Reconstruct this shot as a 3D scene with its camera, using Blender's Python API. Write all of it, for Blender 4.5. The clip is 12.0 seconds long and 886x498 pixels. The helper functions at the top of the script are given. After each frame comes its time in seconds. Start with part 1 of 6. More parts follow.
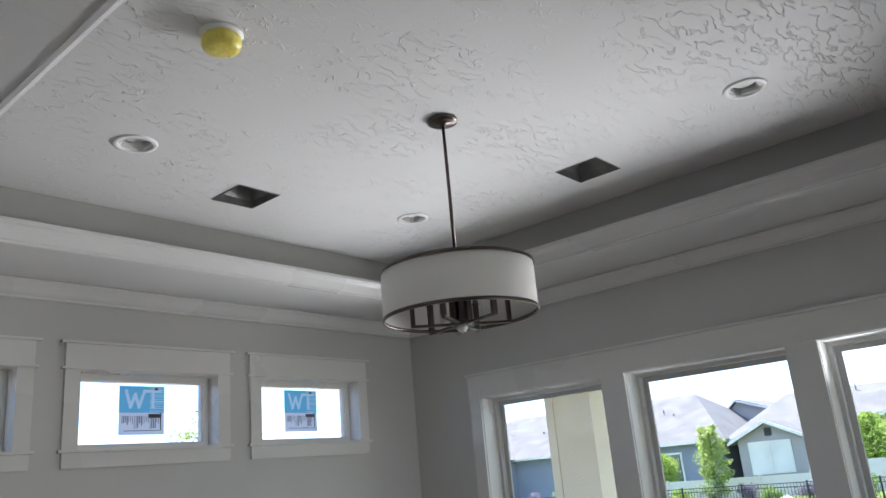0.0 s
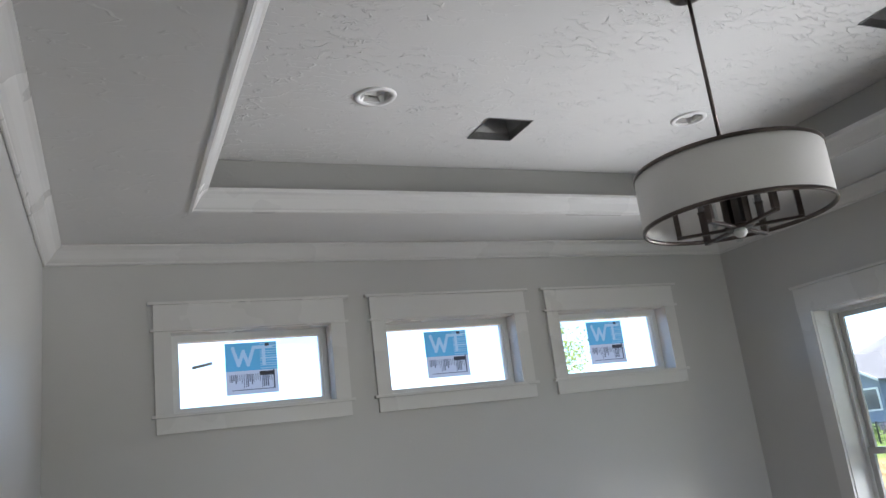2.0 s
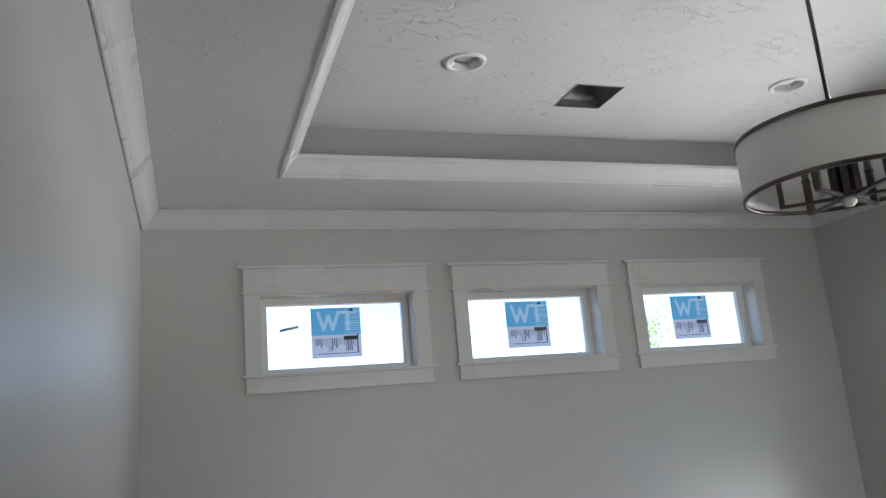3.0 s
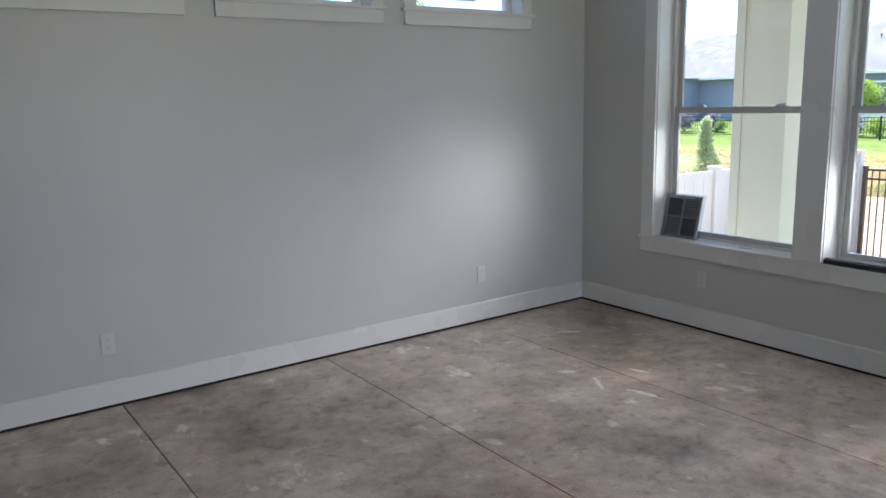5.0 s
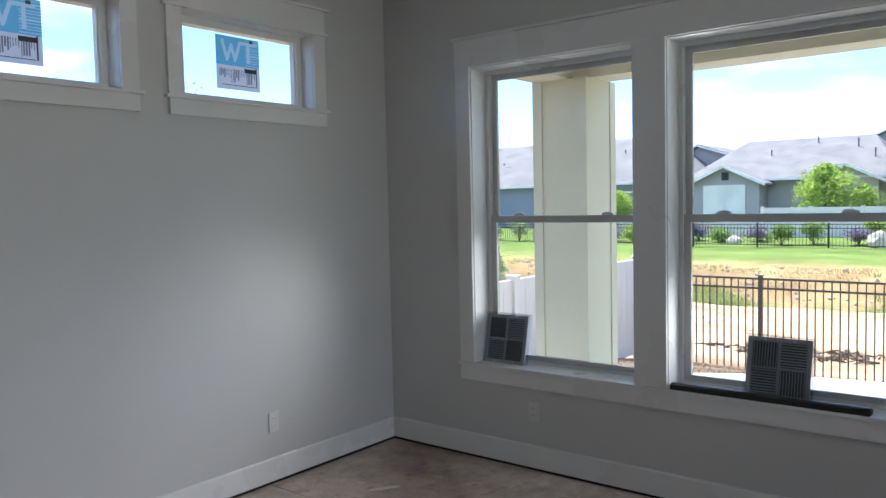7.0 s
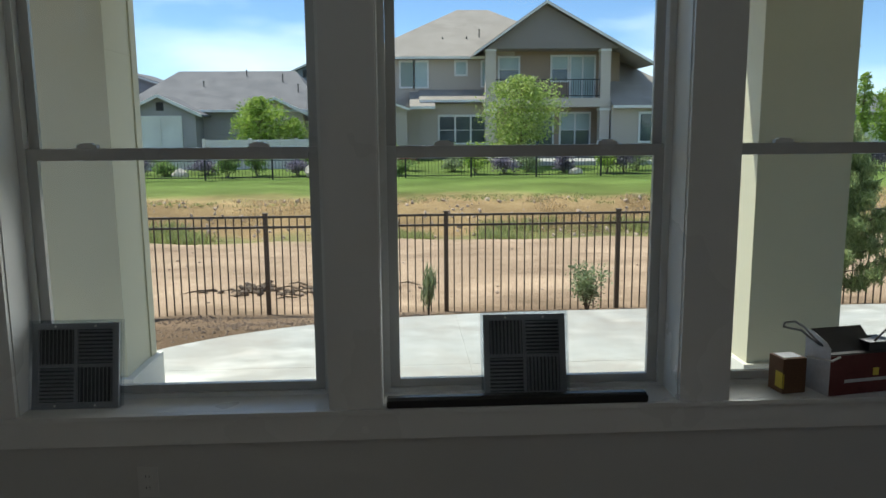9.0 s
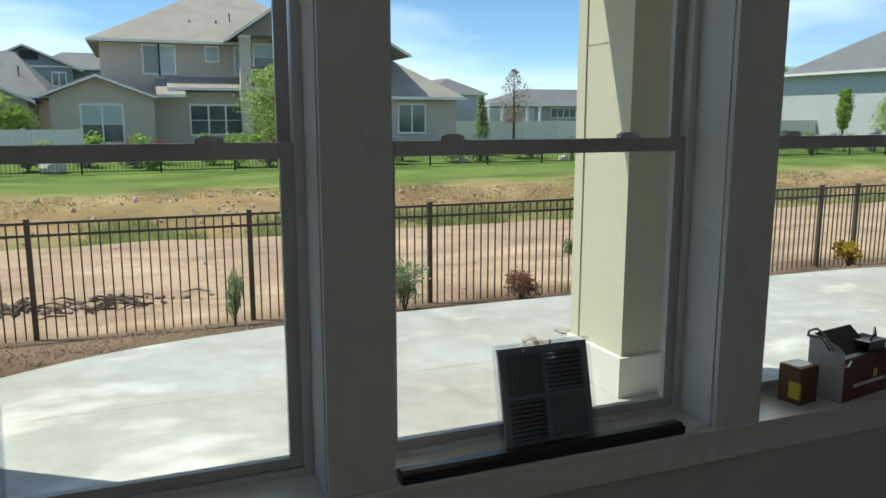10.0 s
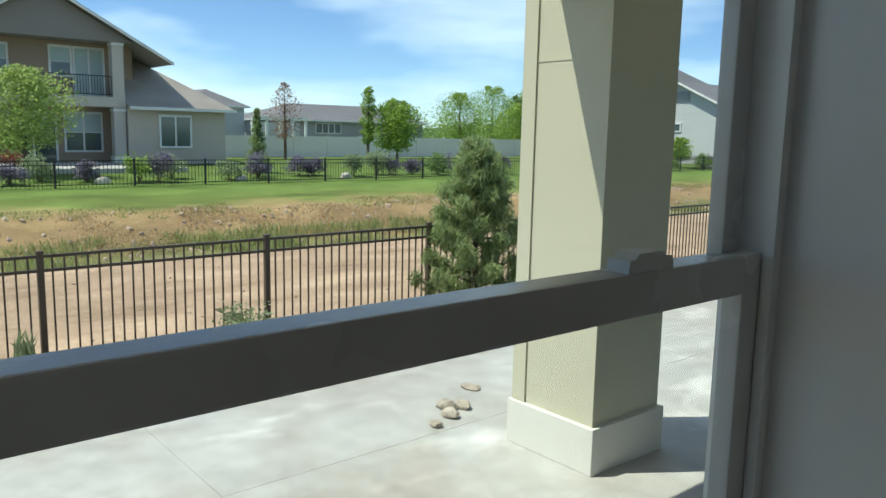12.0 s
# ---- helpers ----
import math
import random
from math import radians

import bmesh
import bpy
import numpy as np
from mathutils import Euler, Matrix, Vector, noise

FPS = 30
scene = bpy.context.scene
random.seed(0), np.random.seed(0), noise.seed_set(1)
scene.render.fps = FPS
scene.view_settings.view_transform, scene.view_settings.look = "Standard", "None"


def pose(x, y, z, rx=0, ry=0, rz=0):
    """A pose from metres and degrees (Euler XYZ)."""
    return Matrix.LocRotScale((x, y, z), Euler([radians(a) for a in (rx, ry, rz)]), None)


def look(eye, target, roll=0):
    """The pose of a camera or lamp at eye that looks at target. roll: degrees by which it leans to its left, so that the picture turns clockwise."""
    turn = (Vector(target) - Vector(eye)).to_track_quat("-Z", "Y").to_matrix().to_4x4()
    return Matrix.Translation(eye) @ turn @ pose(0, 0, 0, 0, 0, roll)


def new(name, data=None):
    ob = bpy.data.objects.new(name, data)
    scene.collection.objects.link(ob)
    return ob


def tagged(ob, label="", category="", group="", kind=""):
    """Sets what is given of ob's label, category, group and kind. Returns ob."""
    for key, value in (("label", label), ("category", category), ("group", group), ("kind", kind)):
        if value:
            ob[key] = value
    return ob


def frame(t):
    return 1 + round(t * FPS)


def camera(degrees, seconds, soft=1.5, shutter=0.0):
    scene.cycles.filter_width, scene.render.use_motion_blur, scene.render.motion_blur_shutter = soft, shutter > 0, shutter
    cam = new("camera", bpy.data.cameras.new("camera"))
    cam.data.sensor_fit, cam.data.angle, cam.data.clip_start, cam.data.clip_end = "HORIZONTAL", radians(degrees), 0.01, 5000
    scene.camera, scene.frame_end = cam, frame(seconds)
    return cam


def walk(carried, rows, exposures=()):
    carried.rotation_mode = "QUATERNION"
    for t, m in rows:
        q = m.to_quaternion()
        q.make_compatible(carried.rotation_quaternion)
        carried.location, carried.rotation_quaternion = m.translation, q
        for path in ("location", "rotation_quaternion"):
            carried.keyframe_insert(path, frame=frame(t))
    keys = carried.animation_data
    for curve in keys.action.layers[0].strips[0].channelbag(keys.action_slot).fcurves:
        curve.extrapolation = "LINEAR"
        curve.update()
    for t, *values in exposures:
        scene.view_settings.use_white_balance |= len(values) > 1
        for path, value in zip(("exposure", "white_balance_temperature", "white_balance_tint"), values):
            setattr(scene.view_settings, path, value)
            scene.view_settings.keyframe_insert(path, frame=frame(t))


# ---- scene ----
cam = camera(59.9, 12.0)
# seconds, place and turn
PATH = [
    (0, (-4.776, -4.503, 1.878), (-3.311, -3.264, 2.445), -5.2),
    (0.5, (-4.674, -4.47, 1.867), (-3.377, -3.037, 2.379), -6.7),
    (1, (-4.418, -4.485, 1.859), (-3.313, -2.892, 2.348), -7.3),
    (1.5, (-4.345, -4.48, 1.86), (-3.406, -2.777, 2.33), -7.6),
    (2, (-4.362, -4.463, 1.871), (-3.562, -2.697, 2.362), -7.1),
    (2.5, (-4.413, -4.442, 1.871), (-3.738, -2.632, 2.389), -5.8),
    (2.7, (-4.43, -4.435, 1.868), (-3.801, -2.608, 2.386), -5.3),
    (4.5, (-4.408, -4.352, 1.652), (-3.55, -2.584, 1.277), -1.9),
    (5, (-4.43, -4.34, 1.619), (-3.3, -2.734, 1.238), -1.4),
    (5.5, (-4.337, -4.37, 1.655), (-3.028, -2.879, 1.4), -1.9),
    (6, (-4.282, -4.176, 1.741), (-3.094, -2.567, 1.731), -3.4),
    (6.5, (-4.082, -3.93, 1.72), (-2.829, -2.371, 1.73), -3.1),
    (7, (-3.881, -3.562, 1.616), (-2.32, -2.318, 1.497), -1.3),
    (7.5, (-3.641, -3.182, 1.609), (-1.844, -2.341, 1.355), -1.3),
    (9.5, (-2.236, -1.702, 1.577), (-0.304, -2.108, 1.257), 0.0),
    (9.6, (-2.159, -1.632, 1.574), (-0.243, -2.103, 1.249), 0.1),
    (10, (-1.859, -1.378, 1.593), (-0.028, -2.106, 1.253), -0.0),
    (10.5, (-1.429, -1.173, 1.602), (0.256, -2.185, 1.229), -0.8),
    (11, (-1.009, -0.978, 1.6), (0.528, -2.207, 1.242), -0.6),
    (11.5, (-0.616, -0.933, 1.640), (0.833, -2.266, 1.309), -0.6),
    (12, (-0.269, -0.931, 1.653), (1.248, -2.201, 1.356), 1.2),
]
walk(cam, [(t, look(eye, target, roll)) for t, eye, target, roll in PATH],
     [(0.0, 2.4, 6400, 13), (2.7, 2.4, 6400, 13), (4.3, 2.48, 6400, 12), (5.3, 2.5, 6300, 12), (6.0, 2.2, 6300, 12), (7.0, 2.18, 6300, 12), (7.7, 1.8, 6300, 13), (9.3, 0.88, 6800, 3), (12.0, 0.86, 6700, 1)])
# ---------------------------------------------------------------- world and sun
SUN_TO = Vector((0.27, 0.40, 0.875)).normalized()
world = bpy.data.worlds.new("sky")
scene.world = world
world.use_nodes = True
wn, wl = world.node_tree.nodes, world.node_tree.links
wn.clear()
w_out = wn.new("ShaderNodeOutputWorld")
w_bg = wn.new("ShaderNodeBackground")
w_sky = wn.new("ShaderNodeTexSky")
w_sky.sky_type = "NISHITA"
w_sky.sun_disc = False
w_sky.sun_elevation = radians(61)
w_sky.sun_rotation = radians(34)
w_sky.air_density, w_sky.dust_density, w_sky.ozone_density = 0.85, 0.0, 2.8
w_sky.altitude = 1200
w_bg.inputs["Strength"].default_value = 0.088
w_co = wn.new("ShaderNodeTexCoord")
w_map = wn.new("ShaderNodeMapping")
w_map.inputs["Scale"].default_value = (1.2, 1.2, 4.5)
w_cl = wn.new("ShaderNodeTexNoise")
w_cl.inputs["Scale"].default_value, w_cl.inputs["Detail"].default_value = 2.1, 7
w_rp = wn.new("ShaderNodeValToRGB")
w_rp.color_ramp.elements[0].position, w_rp.color_ramp.elements[1].position = 0.46, 0.72
w_mx = wn.new("ShaderNodeMix")
w_mx.data_type = "RGBA"
w_mx.inputs[7].default_value = (8.6, 8.9, 9.3, 1)
wl.new(w_co.outputs["Generated"], w_map.inputs["Vector"])
wl.new(w_map.outputs["Vector"], w_cl.inputs["Vector"])
wl.new(w_cl.outputs["Fac"], w_rp.inputs["Fac"])
wl.new(w_rp.outputs["Color"], w_mx.inputs[0])
wl.new(w_sky.outputs["Color"], w_mx.inputs[6])
w_tint = wn.new("ShaderNodeMix")
w_tint.data_type, w_tint.blend_type = "RGBA", "MULTIPLY"
w_tint.inputs[0].default_value = 1.0
w_tint.inputs[7].default_value = (0.80, 0.93, 1.10, 1)
wl.new(w_mx.outputs[2], w_tint.inputs[6])
wl.new(w_tint.outputs[2], w_bg.inputs["Color"])
wl.new(w_bg.outputs["Background"], w_out.inputs["Surface"])

sun_data = bpy.data.lights.new("sun", "SUN")
sun_data.energy, sun_data.angle, sun_data.color = 3.0, radians(0.5), (1.0, 0.95, 0.87)
sun = new("sun", sun_data)
sun.matrix_world = look(SUN_TO * 60, (0, 0, 0))

# added fill lamp at the far end of the adjoining space, its window assumed
day = bpy.data.lights.new("rear_fill_lamp", "AREA")
day.shape, day.size, day.size_y, day.energy, day.color = "RECTANGLE", 2.4, 2.3, 4.0, (1.0, 0.98, 0.96)
day.spread = radians(80)
new("rear_fill_lamp", day).matrix_world = look((-1.3, -9.95, 1.45), (-1.25, 0, 1.0))
# added fill lamps in each tall window: sunlit patio's light up, sky's light down
for y, up_y, down_y, low_z, low_slope, tall in ((-1.2525, 0.0, 0.95, 1.06, -14, 0.66), (-2.5085, 0.15, 0.85, 1.05, -21, 0.40), (-3.765, 0.30, 0.50, 1.00, -22, 0.40)):
    for z, aside, slope, spread, high, watts in ((2.27, up_y, 20, 60, 0.16, 1.05 if -3 < y < -2 else 1.30), (low_z, down_y, low_slope, 56, tall, 0.34 if y > -2 else 0.60)):
        beam = bpy.data.lights.new("window_fill_lamp", "AREA")
        beam.shape, beam.size, beam.size_y, beam.energy, beam.spread, beam.color = "RECTANGLE", 0.92, high, watts, radians(spread), (0.97, 0.985, 1.0)
        rise = math.tan(radians(slope)) * math.hypot(1.0, aside)
        new("window_fill_lamp", beam).matrix_world = look((0.07, y, z), (-0.93, y + aside, z + rise))


# ---------------------------------------------------------------- materials
def node_mat(name):
    m = bpy.data.materials.new(name)
    m.use_nodes = True
    nt = m.node_tree
    return m, nt.nodes, nt.links, nt.nodes["Principled BSDF"]


def noise_node(nodes, links, scale, detail=4, rough=0.55, coord="Object", stretch=None):
    co = nodes.new("ShaderNodeTexCoord")
    tx = nodes.new("ShaderNodeTexNoise")
    tx.inputs["Scale"].default_value = scale
    tx.inputs["Detail"].default_value = detail
    tx.inputs["Roughness"].default_value = rough
    if stretch:
        mp = nodes.new("ShaderNodeMapping")
        mp.inputs["Scale"].default_value = stretch
        links.new(co.outputs[coord], mp.inputs["Vector"])
        links.new(mp.outputs["Vector"], tx.inputs["Vector"])
    else:
        links.new(co.outputs[coord], tx.inputs["Vector"])
    return tx


def ramp(nodes, links, src, a, b, c0=(0, 0, 0, 1), c1=(1, 1, 1, 1)):
    r = nodes.new("ShaderNodeValToRGB")
    r.color_ramp.elements[0].position, r.color_ramp.elements[1].position = a, b
    r.color_ramp.elements[0].color, r.color_ramp.elements[1].color = c0, c1
    links.new(src, r.inputs["Fac"])
    return r


def mix(nodes, links, fac, a, b, blend="MIX"):
    m = nodes.new("ShaderNodeMix")
    m.data_type, m.blend_type = "RGBA", blend
    for sock, v in ((m.inputs[0], fac), (m.inputs[6], a), (m.inputs[7], b)):
        if isinstance(v, bpy.types.NodeSocket):
            links.new(v, sock)
        else:
            sock.default_value = v if isinstance(v, (int, float)) else (*v[:3], 1)
    return m.outputs[2]


def surface(name, color, color2=None, rough=0.6, metal=0.0, coarse=3.0, fine=60.0, bump=0.15, depth=0.004,
            spec=0.5, stretch=None, random_tint=0.0, coat=0.0, grain=0.10):
    """Two scales of colour variation and a fine bump."""
    m, n, l, p = node_mat(name)
    color2 = color2 or tuple(c * 0.82 for c in color)
    big = noise_node(n, l, coarse, 5, stretch=stretch)
    small = noise_node(n, l, fine, 4, stretch=stretch)
    c = mix(n, l, ramp(n, l, big.outputs["Fac"], 0.35, 0.68).outputs["Color"], color, color2)
    k = ramp(n, l, small.outputs["Fac"], 0.3, 0.7, (1 - grain,) * 3 + (1,), (1 + grain * 0.5,) * 3 + (1,))
    c = mix(n, l, 1.0, c, k.outputs["Color"], "MULTIPLY")
    if random_tint:
        ob = n.new("ShaderNodeObjectInfo")
        r = ramp(n, l, ob.outputs["Random"], 0, 1, (1 - random_tint,) * 3 + (1,), (1 + random_tint,) * 3 + (1,))
        c = mix(n, l, 1.0, c, r.outputs["Color"], "MULTIPLY")
    l.new(c, p.inputs["Base Color"])
    p.inputs["Roughness"].default_value = rough
    p.inputs["Metallic"].default_value = metal
    p.inputs["Specular IOR Level"].default_value = spec
    p.inputs["Coat Weight"].default_value = coat
    rr = ramp(n, l, big.outputs["Fac"], 0.3, 0.7, (rough * 0.85,) * 3 + (1,), (min(1, rough * 1.15),) * 3 + (1,))
    l.new(rr.outputs["Color"], p.inputs["Roughness"])
    if bump:
        b = n.new("ShaderNodeBump")
        b.inputs["Strength"].default_value, b.inputs["Distance"].default_value = bump, depth
        l.new(small.outputs["Fac"], b.inputs["Height"])
        l.new(b.outputs["Normal"], p.inputs["Normal"])
    return m


def trowel(name, color, scale, amount, rough=0.8, gloss=0.35):
    """Skip-trowelled drywall: short broken ridges drawn out along one way, gathered in drifts on smooth ground."""
    m, n, l, p = node_mat(name)
    co = n.new("ShaderNodeTexCoord")
    warp = n.new("ShaderNodeTexNoise")
    warp.inputs["Scale"].default_value, warp.inputs["Detail"].default_value = scale * 0.9, 4
    l.new(co.outputs["Object"], warp.inputs["Vector"])
    v = n.new("ShaderNodeVectorMath")
    v.operation = "MULTIPLY_ADD"
    v.inputs[1].default_value = (0.08, 0.08, 0.08)
    l.new(warp.outputs["Color"], v.inputs[0])
    l.new(co.outputs["Object"], v.inputs[2])
    mp = n.new("ShaderNodeMapping")
    mp.inputs["Rotation"].default_value = (0, 0, radians(30))
    mp.inputs["Scale"].default_value = (0.42, 1.5, 1.0)
    l.new(v.outputs[0], mp.inputs["Vector"])
    a = n.new("ShaderNodeTexNoise")
    a.inputs["Scale"].default_value, a.inputs["Detail"].default_value = scale, 2
    l.new(mp.outputs["Vector"], a.inputs["Vector"])
    edge = n.new("ShaderNodeValToRGB")
    e = edge.color_ramp.elements
    e[0].position, e[1].position = 0.487, 0.502
    e.new(0.535).color = (0.08, 0.08, 0.08, 1)
    l.new(a.outputs["Fac"], edge.inputs["Fac"])
    patch = noise_node(n, l, scale * 0.16, 4, 0.6)
    mask = ramp(n, l, patch.outputs["Fac"], 0.38, 0.56)
    broken = noise_node(n, l, scale * 1.1, 2)
    gaps = ramp(n, l, broken.outputs["Fac"], 0.40, 0.50)
    h = mix(n, l, 1.0, edge.outputs["Color"], mask.outputs["Color"], "MULTIPLY")
    h = mix(n, l, 1.0, h, gaps.outputs["Color"], "MULTIPLY")
    fine = noise_node(n, l, 160, 3)
    h2 = mix(n, l, 0.04, h, fine.outputs["Color"])
    b = n.new("ShaderNodeBump")
    b.inputs["Strength"].default_value, b.inputs["Distance"].default_value = amount, 0.008
    l.new(h2, b.inputs["Height"])
    l.new(b.outputs["Normal"], p.inputs["Normal"])
    tint = noise_node(n, l, 1.3, 4)
    c = mix(n, l, ramp(n, l, tint.outputs["Fac"], 0.35, 0.7).outputs["Color"], color, tuple(x * 0.95 for x in color))
    l.new(c, p.inputs["Base Color"])
    p.inputs["Roughness"].default_value = rough
    p.inputs["Specular IOR Level"].default_value = gloss
    return m


def glass_mat(name, tint=(1, 1, 1)):
    m = bpy.data.materials.new(name)
    m.use_nodes = True
    n, l = m.node_tree.nodes, m.node_tree.links
    n.clear()
    out = n.new("ShaderNodeOutputMaterial")
    tr = n.new("ShaderNodeBsdfTransparent")
    tr.inputs["Color"].default_value = (*tint, 1)
    gl = n.new("ShaderNodeBsdfGlossy")
    gl.inputs["Roughness"].default_value = 0.02
    lw = n.new("ShaderNodeLayerWeight")
    lw.inputs["Blend"].default_value = 0.5
    pw = n.new("ShaderNodeMath")
    pw.operation = "POWER"
    pw.inputs[1].default_value = 5.0
    l.new(lw.outputs["Facing"], pw.inputs[0])
    fr = n.new("ShaderNodeMath")
    fr.operation = "MULTIPLY_ADD"
    fr.inputs[1].default_value, fr.inputs[2].default_value = 0.45, 0.02
    l.new(pw.outputs[0], fr.inputs[0])
    mx = n.new("ShaderNodeMixShader")
    l.new(fr.outputs[0], mx.inputs[0])
    l.new(tr.outputs[0], mx.inputs[1])
    l.new(gl.outputs[0], mx.inputs[2])
    l.new(mx.outputs[0], out.inputs["Surface"])
    return m


def concrete(name, base, brown, pale, rough, pale_amount=(0.62, 0.72), mottle=(0.68, 1.14), spot_size=4.2, stain=0.0):
    m, n, l, p = node_mat(name)
    big = noise_node(n, l, 1.1, 6, 0.6)
    mid = noise_node(n, l, 4.5, 6, 0.65)
    spot = noise_node(n, l, spot_size, 4, 0.6, stretch=(1.5, 0.8, 1.0))
    fine = noise_node(n, l, 90, 4)
    c = mix(n, l, ramp(n, l, big.outputs["Fac"], 0.36, 0.64).outputs["Color"], base, brown)
    k = ramp(n, l, mid.outputs["Fac"], 0.3, 0.72, (mottle[0], mottle[0] * 0.98, mottle[0] * 0.95, 1), (mottle[1],) * 3 + (1,))
    c = mix(n, l, 1.0, c, k.outputs["Color"], "MULTIPLY")
    c = mix(n, l, ramp(n, l, spot.outputs["Fac"], *pale_amount).outputs["Color"], c, pale)
    k2 = ramp(n, l, fine.outputs["Fac"], 0.3, 0.7, (0.86, 0.86, 0.86, 1), (1.08, 1.08, 1.08, 1))
    c = mix(n, l, 1.0, c, k2.outputs["Color"], "MULTIPLY")
    if stain:
        blot = noise_node(n, l, 0.75, 8, 0.68)
        d = 1 - stain
        k3 = ramp(n, l, blot.outputs["Fac"], 0.44, 0.63, (1.06, 1.06, 1.06, 1), (d * 1.04, d * 0.97, d * 0.92, 1))
        c = mix(n, l, 1.0, c, k3.outputs["Color"], "MULTIPLY")
    if stain > 0.3:
        fleck = noise_node(n, l, 11, 5, 0.6)
        k4 = ramp(n, l, fleck.outputs["Fac"], 0.54, 0.68, (1, 1, 1, 1), (0.76, 0.63, 0.57, 1))
        c = mix(n, l, 1.0, c, k4.outputs["Color"], "MULTIPLY")
    l.new(c, p.inputs["Base Color"])
    r = ramp(n, l, mid.outputs["Fac"], 0.3, 0.7, (rough * 0.8,) * 3 + (1,), (min(1, rough * 1.2),) * 3 + (1,))
    l.new(r.outputs["Color"], p.inputs["Roughness"])
    b = n.new("ShaderNodeBump")
    b.inputs["Strength"].default_value, b.inputs["Distance"].default_value = 0.25, 0.004
    l.new(fine.outputs["Fac"], b.inputs["Height"])
    l.new(b.outputs["Normal"], p.inputs["Normal"])
    return m


def terrain_mat():
    """Bare dirt, a weedy ditch, a dry bank and a mown lawn, by distance from the house."""
    m, n, l, p = node_mat("ground_soil_and_grass")
    geo = n.new("ShaderNodeNewGeometry")
    sep = n.new("ShaderNodeSeparateXYZ")
    l.new(geo.outputs["Position"], sep.inputs[0])
    wob = noise_node(n, l, 0.35, 5)
    add = n.new("ShaderNodeMath")
    add.operation = "MULTIPLY_ADD"
    add.inputs[1].default_value = 4.2
    l.new(wob.outputs["Fac"], add.inputs[0])
    l.new(sep.outputs["X"], add.inputs[2])
    mr = n.new("ShaderNodeMapRange")
    mr.inputs["From Min"].default_value, mr.inputs["From Max"].default_value = 2.1, 42.1
    l.new(add.outputs[0], mr.inputs["Value"])
    zone = n.new("ShaderNodeValToRGB")
    el = zone.color_ramp.elements
    stops = ((0.0, (0.20, 0.14, 0.10)), (0.19, (0.22, 0.155, 0.11)), (0.215, (0.50, 0.37, 0.28)), (0.40, (0.48, 0.355, 0.27)),
             (0.43, (0.21, 0.215, 0.095)), (0.455, (0.25, 0.235, 0.11)), (0.47, (0.38, 0.265, 0.15)), (0.505, (0.43, 0.31, 0.17)),
             (0.545, (0.18, 0.24, 0.07)), (0.64, (0.15, 0.235, 0.06)), (0.80, (0.14, 0.21, 0.055)))
    el[0].position, el[0].color = stops[0][0], (*stops[0][1], 1)
    el[1].position, el[1].color = stops[-1][0], (*stops[-1][1], 1)
    for pos, c in stops[1:-1]:
        el.new(pos).color = (*c, 1)
    l.new(mr.outputs["Result"], zone.inputs["Fac"])
    a = noise_node(n, l, 0.8, 9, 0.7, stretch=(1.0, 0.45, 1.0))
    f = noise_node(n, l, 14, 6, 0.7)
    k = ramp(n, l, a.outputs["Fac"], 0.34, 0.66, (0.58, 0.55, 0.50, 1), (1.22, 1.2, 1.14, 1))
    c = mix(n, l, 1.0, zone.outputs["Color"], k.outputs["Color"], "MULTIPLY")
    k2 = ramp(n, l, f.outputs["Fac"], 0.3, 0.72, (0.75, 0.74, 0.72, 1), (1.18, 1.18, 1.16, 1))
    c = mix(n, l, 1.0, c, k2.outputs["Color"], "MULTIPLY")
    # the side lawn beyond the far end of the patio
    south = n.new("ShaderNodeMapRange")
    south.inputs["From Min"].default_value, south.inputs["From Max"].default_value = -13.6, -14.2
    l.new(sep.outputs["Y"], south.inputs["Value"])
    near = n.new("ShaderNodeMapRange")
    near.inputs["From Min"].default_value, near.inputs["From Max"].default_value = 7.9, 7.6
    l.new(sep.outputs["X"], near.inputs["Value"])
    both = n.new("ShaderNodeMath")
    both.operation = "MULTIPLY"
    l.new(south.outputs["Result"], both.inputs[0])
    l.new(near.outputs["Result"], both.inputs[1])
    c = mix(n, l, both.outputs[0], c, (0.105, 0.165, 0.06))
    l.new(c, p.inputs["Base Color"])
    p.inputs["Roughness"].default_value = 0.95
    p.inputs["Specular IOR Level"].default_value = 0.15
    b = n.new("ShaderNodeBump")
    b.inputs["Strength"].default_value, b.inputs["Distance"].default_value = 0.7, 0.05
    l.new(f.outputs["Fac"], b.inputs["Height"])
    l.new(b.outputs["Normal"], p.inputs["Normal"])
    return m


def leaf_mat(name, color, color2):
    m, n, l, p = node_mat(name)
    geo = n.new("ShaderNodeNewGeometry")
    r = ramp(n, l, geo.outputs["Random Per Island"], 0.0, 1.0, (*color, 1), (*color2, 1))
    l.new(r.outputs["Color"], p.inputs["Base Color"])
    p.inputs["Roughness"].default_value = 0.6
    tl = n.new("ShaderNodeBsdfTranslucent")
    l.new(r.outputs["Color"], tl.inputs["Color"])
    mx = n.new("ShaderNodeMixShader")
    mx.inputs[0].default_value = 0.5
    out = n["Material Output"]
    l.new(p.outputs[0], mx.inputs[1])
    l.new(tl.outputs[0], mx.inputs[2])
    l.new(mx.outputs[0], out.inputs["Surface"])
    return m


